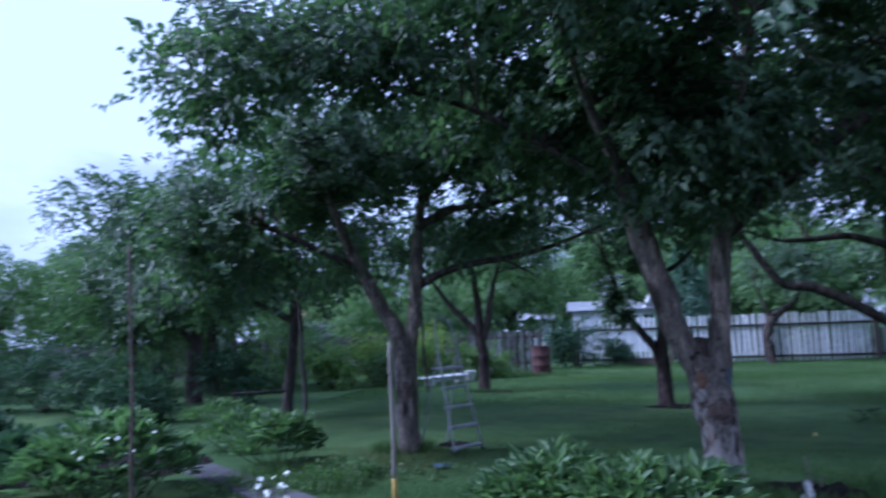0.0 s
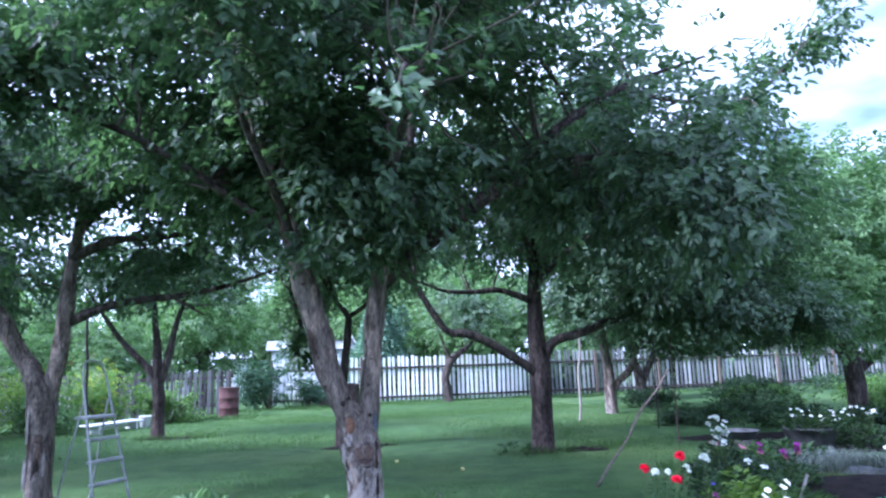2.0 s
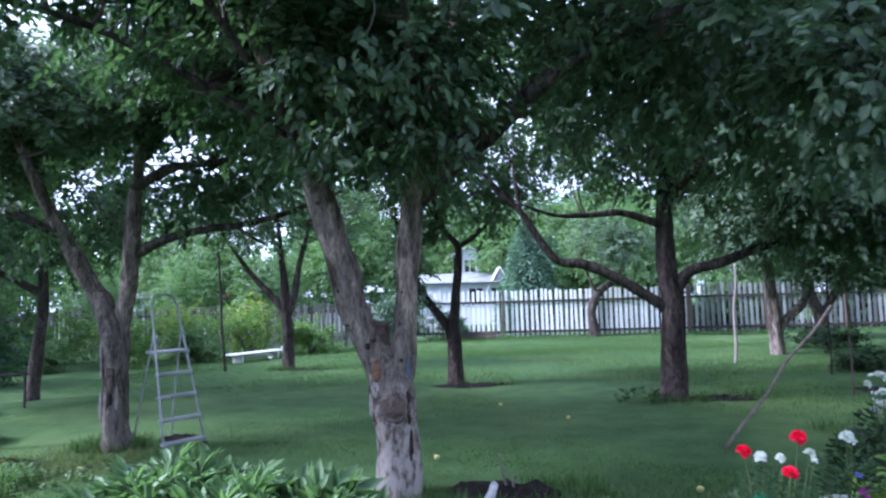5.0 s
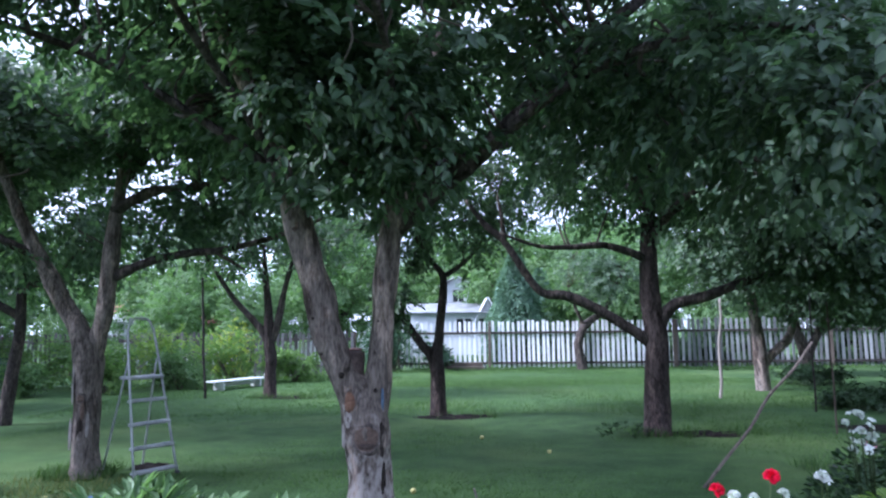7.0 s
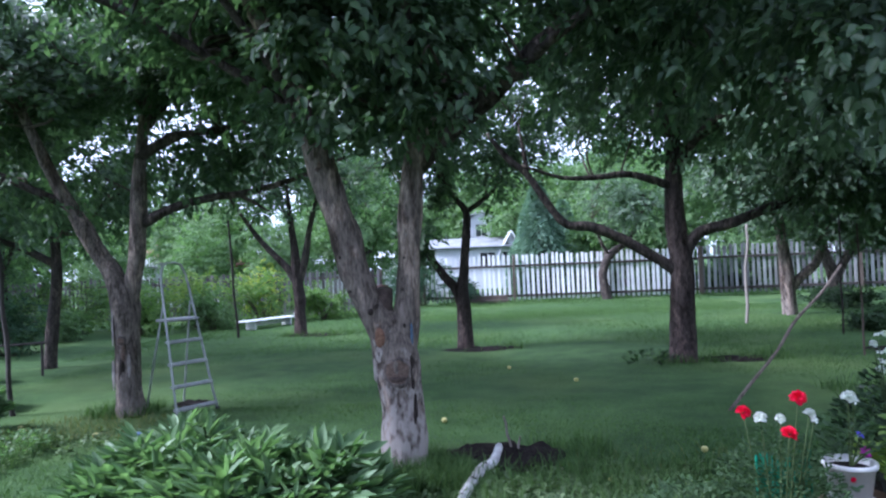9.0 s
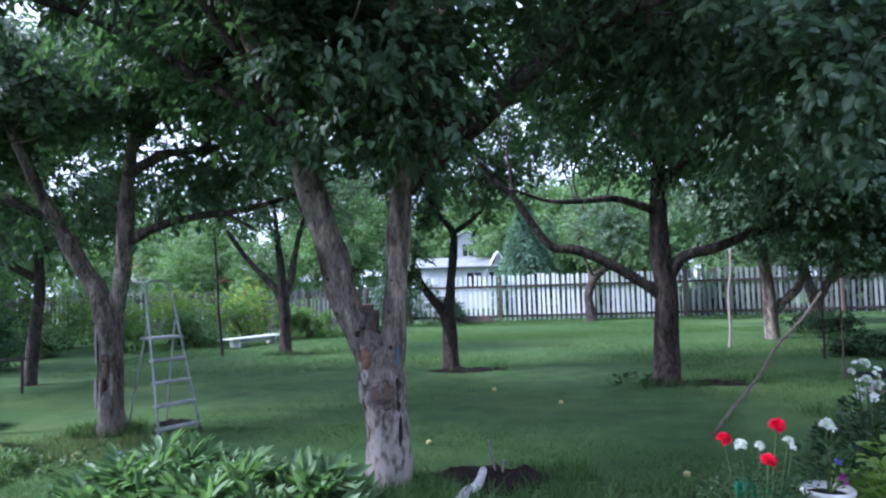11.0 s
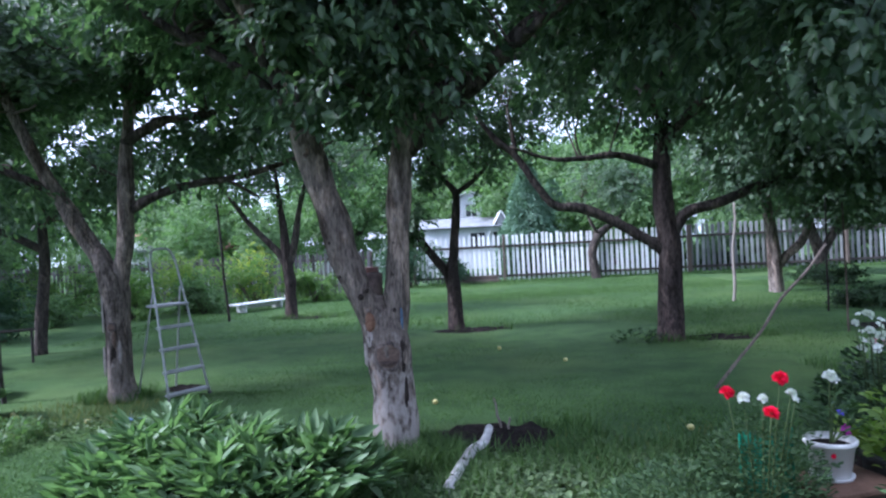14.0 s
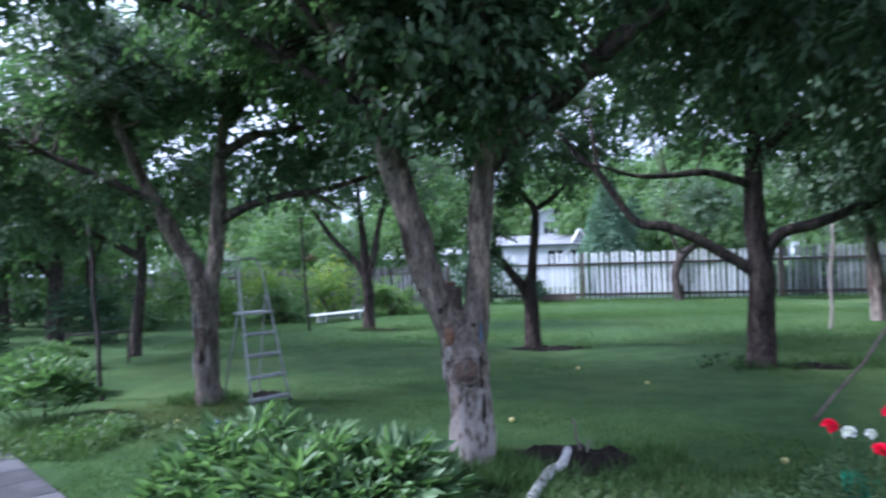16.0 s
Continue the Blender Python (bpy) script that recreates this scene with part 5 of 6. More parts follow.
v, f = tube([(-0.155, 0, 0.275, 0.004), (-0.11, 0.1, 0.22, 0.004), (0, 0.165, 0.19, 0.004), (0.11, 0.1, 0.22, 0.004), (0.155, 0, 0.275, 0.004)], 6, 4)
under("handle", mesh_of("handle", v, f, IRON), bucket)

barrel = thing("steel_barrel", (-2.5, 20.7, 0.0), "rusty brown steel barrel at the end of the old fence", "barrel")
part("body", lathe([(0.28, 0.0), (0.29, 0.015), (0.285, 0.03), (0.285, 0.28), (0.297, 0.295), (0.285, 0.31), (0.285, 0.57), (0.297, 0.585), (0.285, 0.60), (0.285, 0.85), (0.29, 0.865), (0.29, 0.88), (0.27, 0.88), (0.268, 0.60), (0.26, 0.05), (0.0005, 0.05)], 28), RUST, barrel)
part("rim", lathe([(0.285, 0.872), (0.296, 0.872), (0.296, 0.892), (0.285, 0.892)], 28), RUST, barrel)


def stake(name, foot, head, r, mat, label, category="post", bend=0.0, seed=1, group=""):
    """A thin, slightly crooked post or pole."""
    rr = np.random.default_rng(seed)
    a, b = np.array(foot), np.array(head)
    rows = []
    for k in range(6):
        q = a + (b - a) * k / 5 + (rr.normal(0, bend, 3) if 0 < k < 5 else 0)
        rows.append((*(q - a), r * (1.1 - 0.25 * k / 5)))
    v, f = tube(rows, 8, 4, 0.1, seed)
    ob = new(name, mesh_of(name, v, f, mat))
    ob.location = foot
    return tagged(ob, label, category, group)


stake("iron_pole", (-4.92, 14.95, -0.1), (-5.05, 14.9, 2.6), 0.028, IRON, "thin dark iron pole standing in the lawn", bend=0.012, seed=2)
stake("wooden_stake", (5.72, 14.0, -0.1), (5.83, 14.0, 2.0), 0.03, PALE_POLE, "thin bare wooden stake in the lawn", bend=0.008, seed=3, group="garden stakes")
stake("wooden_rod", (5.34, 9.4, -0.1), (5.33, 9.4, 1.75), 0.013, POST_WOOD, "thin brown wooden rod in the lawn", bend=0.004, seed=4)
stake("iron_pole", (6.3, 11.6, -0.1), (6.35, 11.6, 2.2), 0.015, IRON, "dark iron pole under the apple boughs", bend=0.004, seed=14)
stake("wooden_stake", (-4.82, 7.37, -0.1), (-4.95, 7.35, 2.0), 0.026, RAIL_WOOD, "thin dark wooden stake beside the path", bend=0.008, seed=5, group="garden stakes")
stake("wooden_stake", (-3.85, 2.55, -0.1), (-3.95, 2.6, 1.95), 0.011, POST_WOOD, "tall thin brown stake at the flower bed", bend=0.01, seed=6, group="garden stakes")
pole = thing("marker_post", (-2.47, 2.75, 0.0), "pale bare garden post with a yellow foot", "post")
v, f = tube([(0, 0, 0.62, 0.012), (0, 0.005, 0.9, 0.012), (-0.01, 0, 1.35, 0.011)], 10, 4, 0.1, 3)
under("shaft", mesh_of("shaft", v, f, PALE_POLE), pole)
v, f = tube([(0.015, 0, -0.1, 0.013), (0.01, 0, 0.3, 0.013), (0.0, 0, 0.64, 0.013)], 10, 4, 0.05, 4)
under("foot", mesh_of("foot", v, f, material("yellow_paint", (0.30, 0.20, 0.04), (0.45, 0.33, 0.08), 12, 0.7, 0.2)), pole, "worn yellow paint")
stake("prop_pole", (2.36, 6.45, -0.02), (3.72, 6.95, 1.26), 0.0155, STICK, "long crooked bare pole leaning over the lawn", "pole", 0.014, 8)
stake("dry_pole", (1.95, 3.05, 0.10), (4.6, 5.75, 0.16), 0.02, PALE_POLE, "bare pole lying across the flower bed", "pole", 0.01, 9)
log = thing("birch_branch", (0.05, 4.6, 0.03), "short crooked white birch branch lying on the lawn", "branch")
v, f = tube([(-0.13, -0.50, 0.02, 0.034), (-0.07, -0.24, 0.03, 0.033), (0.0, 0.02, 0.04, 0.032), (0.04, 0.12, 0.055, 0.034), (0.11, 0.22, 0.06, 0.031), (0.15, 0.36, 0.08, 0.029), (0.17, 0.46, 0.10, 0.027)], 14, 6, 0.2, 5, 9.0)
under("wood", mesh_of("wood", v, f, BIRCH), log)
for k, (x, y, z, rx) in enumerate(((-0.03, -0.1, 0.066, 0.026), (0.06, 0.13, 0.086, 0.02), (0.125, 0.27, 0.094, 0.022), (-0.1, -0.36, 0.058, 0.018))):
    band = tube([(x - 0.02, y - 0.008, z - 0.012, 0.004), (x, y, z, 0.007), (x + rx, y + 0.006, z - 0.012, 0.004)], 6, 3)
    under("scar", mesh_of("scar", *band, KNOT), log, "black birch scar")
for k, (x, y, dx, dz) in enumerate(((0.33, 5.24, -0.06, 0.30), (0.35, 5.2, 0.03, 0.16), (0.38, 5.16, 0.17, 0.05))):
    stake("dry_stalk", (x, y, 0.0), (x + dx, y, dz), 0.009, PALE_POLE, "dry broken stalk in the dug earth", "stalk", 0.004, 20 + k, "dry stalks in the dug earth")
plank = thing("timber", (0.95, 24.1, 0.0), "dark old timbers lying along the white fence", "timber")
for k in range(2):
    part("beam", box((1.5 - 0.2 * k, 0.16, 0.14), (0.05 * k, 0.1 * k, 0.07 + 0.14 * k), 0.012, (0, 0, 3 * k - 3)), POST_WOOD, plank)
rail = thing("low_rail", (-6.9, 10.3, 0.0), "low grey wooden rail between two pegs in the shade", "rail", turn=8)
part("bar", rod((-0.5, 0, 0.47), (0.55, 0, 0.5), 0.018), RAIL_WOOD, rail)
for s in (-0.45, 0.5):
    part("peg", rod((s, 0, -0.08), (s, 0, 0.52), 0.02), RAIL_WOOD, rail)
scoop = thing("plastic_scoop", (-2.93, 6.2, 0.0), "small blue plastic scoop lying by the stepladder", "scoop", turn=25)
part("bowl", lathe([(0.02, 0.0), (0.045, 0.012), (0.058, 0.05), (0.053, 0.05), (0.04, 0.016), (0.0005, 0.01)], 16), BLUE_PAINT, scoop)
part("grip", box((0.09, 0.018, 0.012), (0.095, 0, 0.042), 0.003), BLUE_PAINT, scoop)

# pruning scars and marks on the trunks


def disc(rings, rx, rz, seed):
    """A bowl or collar of wavy rings (share of radius, rise) about the y axis, bent round the stem."""
    bm = bmesh.new()
    rows = []
    for q, lift in rings:
        row = []
        for k in range(26):
            a = 2 * math.pi * k / 26
            wob = 1 + 0.2 * noise.noise(Vector((math.cos(a) * 1.7, math.sin(a) * 1.7, seed)))
            x, z = rx * q * wob * math.cos(a), rz * q * wob * math.sin(a)
            rise = lift * (1 + 0.4 * noise.noise(Vector((x * 30, z * 30, seed))))
            row.append(bm.verts.new((x, -rise + 2.6 * x * x, z)))
        rows.append(row)
    for a, b in zip(rows, rows[1:]):
        for k in range(26):
            bm.faces.new((a[k], a[(k + 1) % 26], b[(k + 1) % 26], b[k])).smooth = True
    bmesh.ops.remove_doubles(bm, verts=bm.verts, dist=0.0004)
    return bm


def scar(parent, at, rx, rz, ry, bark, seed):
    """A sawn limb's brown face inside a healed collar of bark, a dark fold along its lower edge."""
    collar = part("pruning_scar", disc([(0.92, 0.002), (1.0, 0.005), (1.1, 0.006), (1.25, -0.003), (1.5, -0.03)], rx, rz, seed), bark, parent, "healed collar of a cut limb", pose(*at, 0, 0, ry))
    part("cut_face", disc([(0.0, 0.004), (0.4, 0.008), (0.75, 0.004), (0.99, 0.006)], rx, rz, seed), SCAR, collar, "brown sawn wood")
    part("fold", disc([(0.0, 0.003), (0.6, 0.004), (1.0, -0.002)], rx * 0.8, rz * 0.26, seed), STUB, collar, "dark weathered fold", pose(0, -0.007, -rz * 0.62))


def mark(parent, at, rx, rz, ry, mat, label, seed):
    """A bare or painted patch on the bark."""
    part("bark_patch", disc([(0.0, 0.006), (0.5, 0.007), (0.85, 0.005), (1.0, -0.006)], rx, rz, seed), mat, parent, label, pose(*at, 0, 0, ry))


scar(tree_a, (0.0, -0.150, 0.735), 0.078, 0.074, 4, SCAR_BARK, 3)
mark(tree_a, (-0.115, -0.118, 0.955), 0.042, 0.068, -32, ORANGE_WOOD, "orange-brown bare wood", 5)
mark(tree_a, (-0.118, -0.112, 0.85), 0.034, 0.06, -38, PEELED, "pale peeled bark", 15)
mark(tree_a, (-0.158, -0.055, 0.74), 0.03, 0.085, -70, PEELED, "pale swollen bark", 16)
mark(tree_a, (0.10, -0.072, 0.97), 0.009, 0.075, 42, BLUE_PAINT, "streak of faded blue paint", 6)
mark(tree_a, (0.108, -0.088, 0.42), 0.024, 0.2, 50, KNOT, "strip of dark bark", 17)
mark(tree_a, (0.098, -0.108, 0.72), 0.022, 0.12, 45, KNOT, "dark bark beside the scar", 18)
v, f = tube([(-0.085, 0.03, 1.0, 0.062), (-0.082, 0.0, 1.15, 0.056), (-0.078, -0.01, 1.27, 0.052), (-0.078, -0.01, 1.277, 0.046)], 20, 3, 0.14, 7)
under("sawn_stub", mesh_of("sawn_stub", v, f, STUB), tree_a, "brown sawn stub in the fork")
for x, y, z, rad, turn in ((-0.165, -0.112, 1.13, 0.026, -10), (-0.12, -0.115, 1.17, 0.018, 0), (0.055, -0.088, 1.03, 0.018, 15), (0.05, -0.078, 1.27, 0.012, 10), (-0.30, -0.088, 1.27, 0.012, -10), (0.07, -0.075, 1.48, 0.011, 5), (-0.36, -0.093, 1.5, 0.013, -15), (0.02, -0.085, 1.62, 0.012, 0), (0.10, -0.12, 0.66, 0.016, 40)):
    mark(tree_a, (x, y, z), rad * 0.7, rad * 0.85, turn, KNOT, "dark knot", 30 + int(z * 10))
scar(tree_a, (-0.485, -0.098, 2.12), 0.026, 0.04, -8, SCAR_BARK, 7)
scar(tree_b, (0.0, -0.149, 0.78), 0.036, 0.036, 5, SCAR_BARK, 8)
mark(tree_b, (-0.122, -0.083, 0.42), 0.03, 0.16, -50, PEELED, "pale peeled bark", 9)
mark(tree_b, (-0.118, -0.08, 0.95), 0.022, 0.22, -55, PEELED, "pale peeled bark", 10)
mark(tree_b, (0.005, -0.149, 0.36), 0.034, 0.25, 8, KNOT, "dark hollow in the trunk", 12)
mark(tree_b, (0.02, -0.149, 0.66), 0.02, 0.09, 8, SCAR, "brown bare wood", 13)
mark(tree_b, (0.07, -0.128, 0.5), 0.016, 0.16, 30, PEELED, "pale peeled bark", 14)

# ---- flower garden ----


def compound_leaves(p, out, r, length, leaflets=5, narrow=0.30, up=0.55, droop=0.16):
    """Leaves of several long leaflets that fan from one stalk."""
    n = len(p)
    place, axis, normal = [], [], []
    for k in range(leaflets):
        fan = (k - (leaflets - 1) / 2) / max(1, leaflets - 1)
        side = unit(np.cross(out, np.array([0, 0, 1.0])) + 1e-6)
        axis.append(unit(out * (1 - 0.5 * abs(fan)) + side * fan * 1.7 + np.array([0, 0, up]) + r.normal(0, 0.18, (n, 3))))
        place.append(p + axis[-1] * 0.02 + r.normal(0, 0.008, (n, 3)))
        normal.append(unit(np.array([0, 0, 1.0]) + r.normal(0, 0.25, (n, 3)) + out * 0.2))
    size = length * r.uniform(0.7, 1.2, n * leaflets)
    return leaf_blades(np.vstack(place), np.vstack(axis), np.vstack(normal), size, size * narrow * r.uniform(0.8, 1.2, n * leaflets), 0.12, droop)


def peony(base, rx, ry, height, n, label, seed, length=0.14, mat=PEONY_LEAF, name="peony_bush", leaflets=5, narrow=0.30, group="peony bushes", stems=18):
    """A low mound of fanned, glossy leaves on upright stems."""
    r = np.random.default_rng(seed)
    root = thing(name, (*base, 0.0), label, "plant", group)
    a, q = r.uniform(0, 2 * np.pi, n), np.sqrt(r.random(n))
    lump = np.array([1 + 0.22 * noise.noise(Vector((3 * math.cos(t) * s, 3 * math.sin(t) * s, seed))) for t, s in zip(a, q)])
    z = height * (1 - 0.62 * q**2.2) * lump * r.uniform(0.55, 1.03, n) ** 0.7
    p = np.column_stack([rx * q * np.cos(a), ry * q * np.sin(a), z])
    out = unit(np.column_stack([np.cos(a) * (0.3 + q), np.sin(a) * (0.3 + q), np.full(n, 0.3)]) + r.normal(0, 0.45, (n, 3)))
    for k in r.choice(n, stems, replace=False):
        v, f = tube([(p[k][0] * 0.45, p[k][1] * 0.45, -0.02, 0.006), (p[k][0] * 0.75, p[k][1] * 0.75, p[k][2] * 0.55, 0.005), (*p[k], 0.003)], 6, 3)
        under("stem", mesh_of("stem", v, f, STEM), root)
    v, f = compound_leaves(p, out, r, length, leaflets, narrow)
    under("foliage", mesh_of("foliage", v, f, mat), root, kind="stuff")
    return root


peony((-1.66, 4.15), 0.60, 0.62, 0.48, 480, "broad peony bush with glossy green leaves, out of flower", 301)
peony((-1.2, 3.85), 0.55, 0.60, 0.45, 380, "green peony bush growing into its neighbour", 302)
peony((-0.82, 3.95), 0.36, 0.45, 0.42, 130, "low green peony clump with upright pointed leaves", 303, 0.17)
peony((-4.75, 6.35), 0.44, 0.42, 0.52, 200, "round green peony bush beside the paved path", 304)
peony((-5.75, 4.85), 0.75, 0.7, 0.72, 300, "dark broad-leaved peony bush in the vegetable bed", 305, 0.16)
peony((-5.75, 7.5), 0.6, 0.5, 0.45, 200, "low green clump at the lawn's edge", 306, 0.12)
peony((-7.3, 9.6), 0.6, 0.5, 0.40, 180, "low green clump under the shady apple tree", 307, 0.1)
for k, (x, y, h) in enumerate(((-8.2, 5.6, 0.45), (-9.1, 6.6, 0.5), (-7.6, 7.0, 0.4), (-10.2, 7.6, 0.55), (-6.9, 5.2, 0.5), (-8.6, 4.4, 0.5), (-11.4, 6.4, 0.6))):
    peony((x, y), 0.6, 0.55, h, 190, "grey-green leafy vegetable plant in the bed", 310 + k, 0.15, FAR_LEAF, "vegetable_plant", 4, 0.5, "vegetable bed", 8)


def flower_mesh(kind, radius, mat, seed):
    """One bloom: a full ball of petals, or an open five-petalled trumpet."""
    r = np.random.default_rng(seed)
    if kind == "ball":
        n = 34
        a, c = r.uniform(0, 2 * np.pi, n), r.uniform(-0.15, 1.0, n)
        out = np.column_stack([np.cos(a) * np.sqrt(1 - c**2), np.sin(a) * np.sqrt(1 - c**2), c])
        v, f = leaf_blades(out * radius * 0.25, unit(out + r.normal(0, 0.25, (n, 3))), r.normal(0, 1, (n, 3)) * 0.4 + np.array([0, 0, 1.0]), np.full(n, radius * 0.85), np.full(n, radius * 0.85), 0.25, 0.1)
    else:
        n = 5
        a = np.arange(n) * 2 * np.pi / n + r.normal(0, 0.12, n)
        out = np.column_stack([np.cos(a), np.sin(a), r.uniform(0.15, 0.7, n)])
        v, f = leaf_blades(np.zeros((n, 3)), out, np.tile([0, 0, 1.0], (n, 1)) + r.normal(0, 0.25, (n, 3)), radius * r.uniform(0.7, 1.0, n), radius * r.uniform(0.75, 1.05, n), 0.2, 0.3)
    return mesh_of("bloom", v, f, mat)


BLOOMS = {}


def bloom(root, kind, mat, at, radius, seed, tilt=35):
    key = (kind, mat.name, seed % 3)
    if key not in BLOOMS:
        BLOOMS[key] = flower_mesh(kind, 1.0, mat, seed % 3)
    r = random.Random(seed)
    return under("bloom", BLOOMS[key], root, at=pose(*at, tilt + r.uniform(-15, 15), r.uniform(-20, 20), r.uniform(-40, 40)) @ Matrix.Scale(radius, 4))


def flowering(name, base, label, blooms, seed, leafy=(0.2, 0.5, 90), mat=SHRUB_LEAF, leaf=0.05, foot=0.0, narrow=0.45, group="", category="flower"):
    """A flowering plant: thin stems to each bloom (x, y, z, radius, kind, petals) and leaves round them."""
    r = np.random.default_rng(seed)
    root = thing(name, (*base, foot), label, category, group)
    b = np.array([*base, foot])
    for k, (x, y, z, rad, kind, petals) in enumerate(blooms):
        q = np.array([x, y, z]) - b
        v, f = tube([(q[0] * 0.2, q[1] * 0.2, 0.0, 0.005), (q[0] * 0.6, q[1] * 0.6, q[2] * 0.5, 0.0045), (*q, 0.003)], 6, 4)
        under("stem", mesh_of("stem", v, f, STEM), root)
        bloom(root, kind, petals, q, rad, seed + k)
    rad, high, n = leafy
    a, c = r.uniform(0, 2 * np.pi, n), np.sqrt(r.random(n))
    p = np.column_stack([rad * c * np.cos(a), rad * c * np.sin(a), high * r.random(n) ** 0.8 * (1.05 - 0.5 * c)])
    out = unit(np.column_stack([np.cos(a), np.sin(a), r.normal(0.15, 0.3, n)]))
    v, f = compound_leaves(p, out, r, leaf, 3, narrow)
    under("foliage", mesh_of("foliage", v, f, mat), root, kind="stuff")
    return root


flowering("red_rose_bush", (1.40, 3.42), "garden rose bush with three red and several white blooms", [
    (1.262, 3.42, 0.69, 0.033, "ball", RED_PETAL), (1.440, 3.27, 0.78, 0.034, "ball", RED_PETAL), (1.364, 3.205, 0.642, 0.034, "ball", RED_PETAL),
    (1.33, 3.40, 0.665, 0.03, "ball", WHITE_PETAL), (1.50, 3.30, 0.70, 0.026, "ball", WHITE_PETAL), (1.515, 3.29, 0.675, 0.02, "trumpet", WHITE_PETAL), (1.40, 3.36, 0.67, 0.022, "ball", WHITE_PETAL)], 401, (0.27, 0.66, 2000), FERN_LEAF, 0.026, narrow=0.4)
flowering("weed_clump", (1.02, 3.35), "loose green weeds at the foot of the roses", [], 402, (0.36, 0.42, 1300), FERN_LEAF, 0.028, category="plant")
flowering("weed_clump", (1.30, 2.95), "loose green weeds at the foot of the roses", [], 403, (0.34, 0.30, 1000), FERN_LEAF, 0.03, category="plant")

# plant net behind the roses
net = thing("plant_net", (1.47, 3.5, 0.02), "sagging blue-green plastic plant net on two pegs", "net", turn=12)
bm = bmesh.new()
for k in range(26):
    x = -0.13 + 0.0104 * k
    rod((x, 0.03 * math.sin(k * 0.5), 0.06), (x + 0.01 * math.sin(k), 0.03 * math.sin(k * 0.5 + 0.8), 0.42 + 0.05 * math.sin(k * 0.4)), 0.0034, bm, 4)
for k in range(26):
    z = 0.07 + 0.0136 * k
    rod((-0.135, 0.02 * math.sin(k * 0.4), z), (0.0, 0.03 * math.sin(k * 0.3 + 1), z - 0.012), 0.0038, bm, 4)
    rod((0.0, 0.03 * math.sin(k * 0.3 + 1), z - 0.012), (0.135, 0.02 * math.sin(k * 0.4 + 2), z + 0.005), 0.003, bm, 4)
part("netting", bm, GREEN_NET, net)
for s in (-0.14, 0.14):
    part("peg", rod((s, 0, -0.05), (s, 0, 0.46), 0.007), GREEN_NET, net)

# white pot on a board
stump = thing("wood_block", (1.85, 3.63, 0.0), "squat brown wooden block under the pot board", "block", turn=14)
part("body", box((0.34, 0.30, 0.165), (0, 0, 0.0825), 0.012), POST_WOOD, stump)
board = thing("pot_board", (1.88, 3.60, 0.165), "square brown board under the white flowerpot", "board", turn=14)
part("plate", box((0.44, 0.34, 0.028), (0, 0, 0.014), 0.004), BROWN_BOARD, board)
pot = thing("flowerpot", (1.845, 3.63, 0.193), "white plastic flowerpot with a painted red rose", "flowerpot")
part("saucer", lathe([(0.075, 0.0), (0.108, 0.004), (0.116, 0.022), (0.111, 0.022), (0.10, 0.008), (0.0005, 0.008)], 32), WHITE_PLASTIC, pot)
part("body", lathe([(0.088, 0.009), (0.094, 0.012), (0.122, 0.178), (0.134, 0.182), (0.137, 0.19), (0.137, 0.204), (0.131, 0.209), (0.121, 0.205), (0.117, 0.17), (0.0005, 0.17)], 40), WHITE_PLASTIC, pot)
part("soil", lathe([(0.1165, 0.172), (0.08, 0.183), (0.0005, 0.186)], 20), SOIL, pot)


def pot_decal(at_angle, z, w, h, mat, label, tilt=0.0):
    """A small painted petal shape lying on the pot's side."""
    bm = bmesh.new()
    rim = []
    for k in range(14):
        a = 2 * math.pi * k / 14
        dx, dz = w * math.cos(a), h * math.sin(a)
        dx, dz = dx * math.cos(tilt) - dz * math.sin(tilt), dx * math.sin(tilt) + dz * math.cos(tilt)
        rad = 0.0955 + (z + dz - 0.012) * 0.1687 + 0.0015
        ang = radians(at_angle) + dx / rad
        rim.append(bm.verts.new((rad * math.cos(ang), rad * math.sin(ang), z + dz)))
    mid = 0.0955 + (z - 0.012) * 0.1687 + 0.0025
    hub = bm.verts.new((mid * math.cos(radians(at_angle)), mid * math.sin(radians(at_angle)), z))
    for k in range(14):
        bm.faces.new((hub, rim[k], rim[(k + 1) % 14]))
    part("painted_mark", bm, mat, pot, label)


pot_decal(-112, 0.145, 0.013, 0.014, RED_PETAL, "painted red rosebud")
for a, z, w, h, q in ((-138, 0.105, 0.032, 0.014, 0.5), (-108, 0.098, 0.026, 0.011, -0.4), (-128, 0.068, 0.028, 0.012, 0.9), (-95, 0.11, 0.018, 0.009, 0.3)):
    pot_decal(a, z, w, h, material("painted_leaf", (0.10, 0.17, 0.09), (0.16, 0.24, 0.13), 20, 0.5, 0.0), "painted green leaf", q)
pot.scale = (0.9, 0.9, 0.95)
flowering("petunia", (1.845, 3.63), "potted petunia with white, purple and blue blooms", [
    (1.835, 3.59, 0.705, 0.034, "ball", WHITE_PETAL), (1.85, 3.57, 0.69, 0.026, "trumpet", WHITE_PETAL), (1.865, 3.56, 0.53, 0.026, "trumpet", BLUE_PETAL), (1.875, 3.55, 0.44, 0.032, "trumpet", PURPLE_PETAL), (1.89, 3.57, 0.455, 0.026, "trumpet", PURPLE_PETAL)], 411, (0.13, 0.30, 90), FERN_LEAF, 0.045, 0.37)
pot2 = thing("flowerpot", (2.22, 3.72, 0.0), "dark plastic flowerpot half hidden by leaves", "flowerpot")
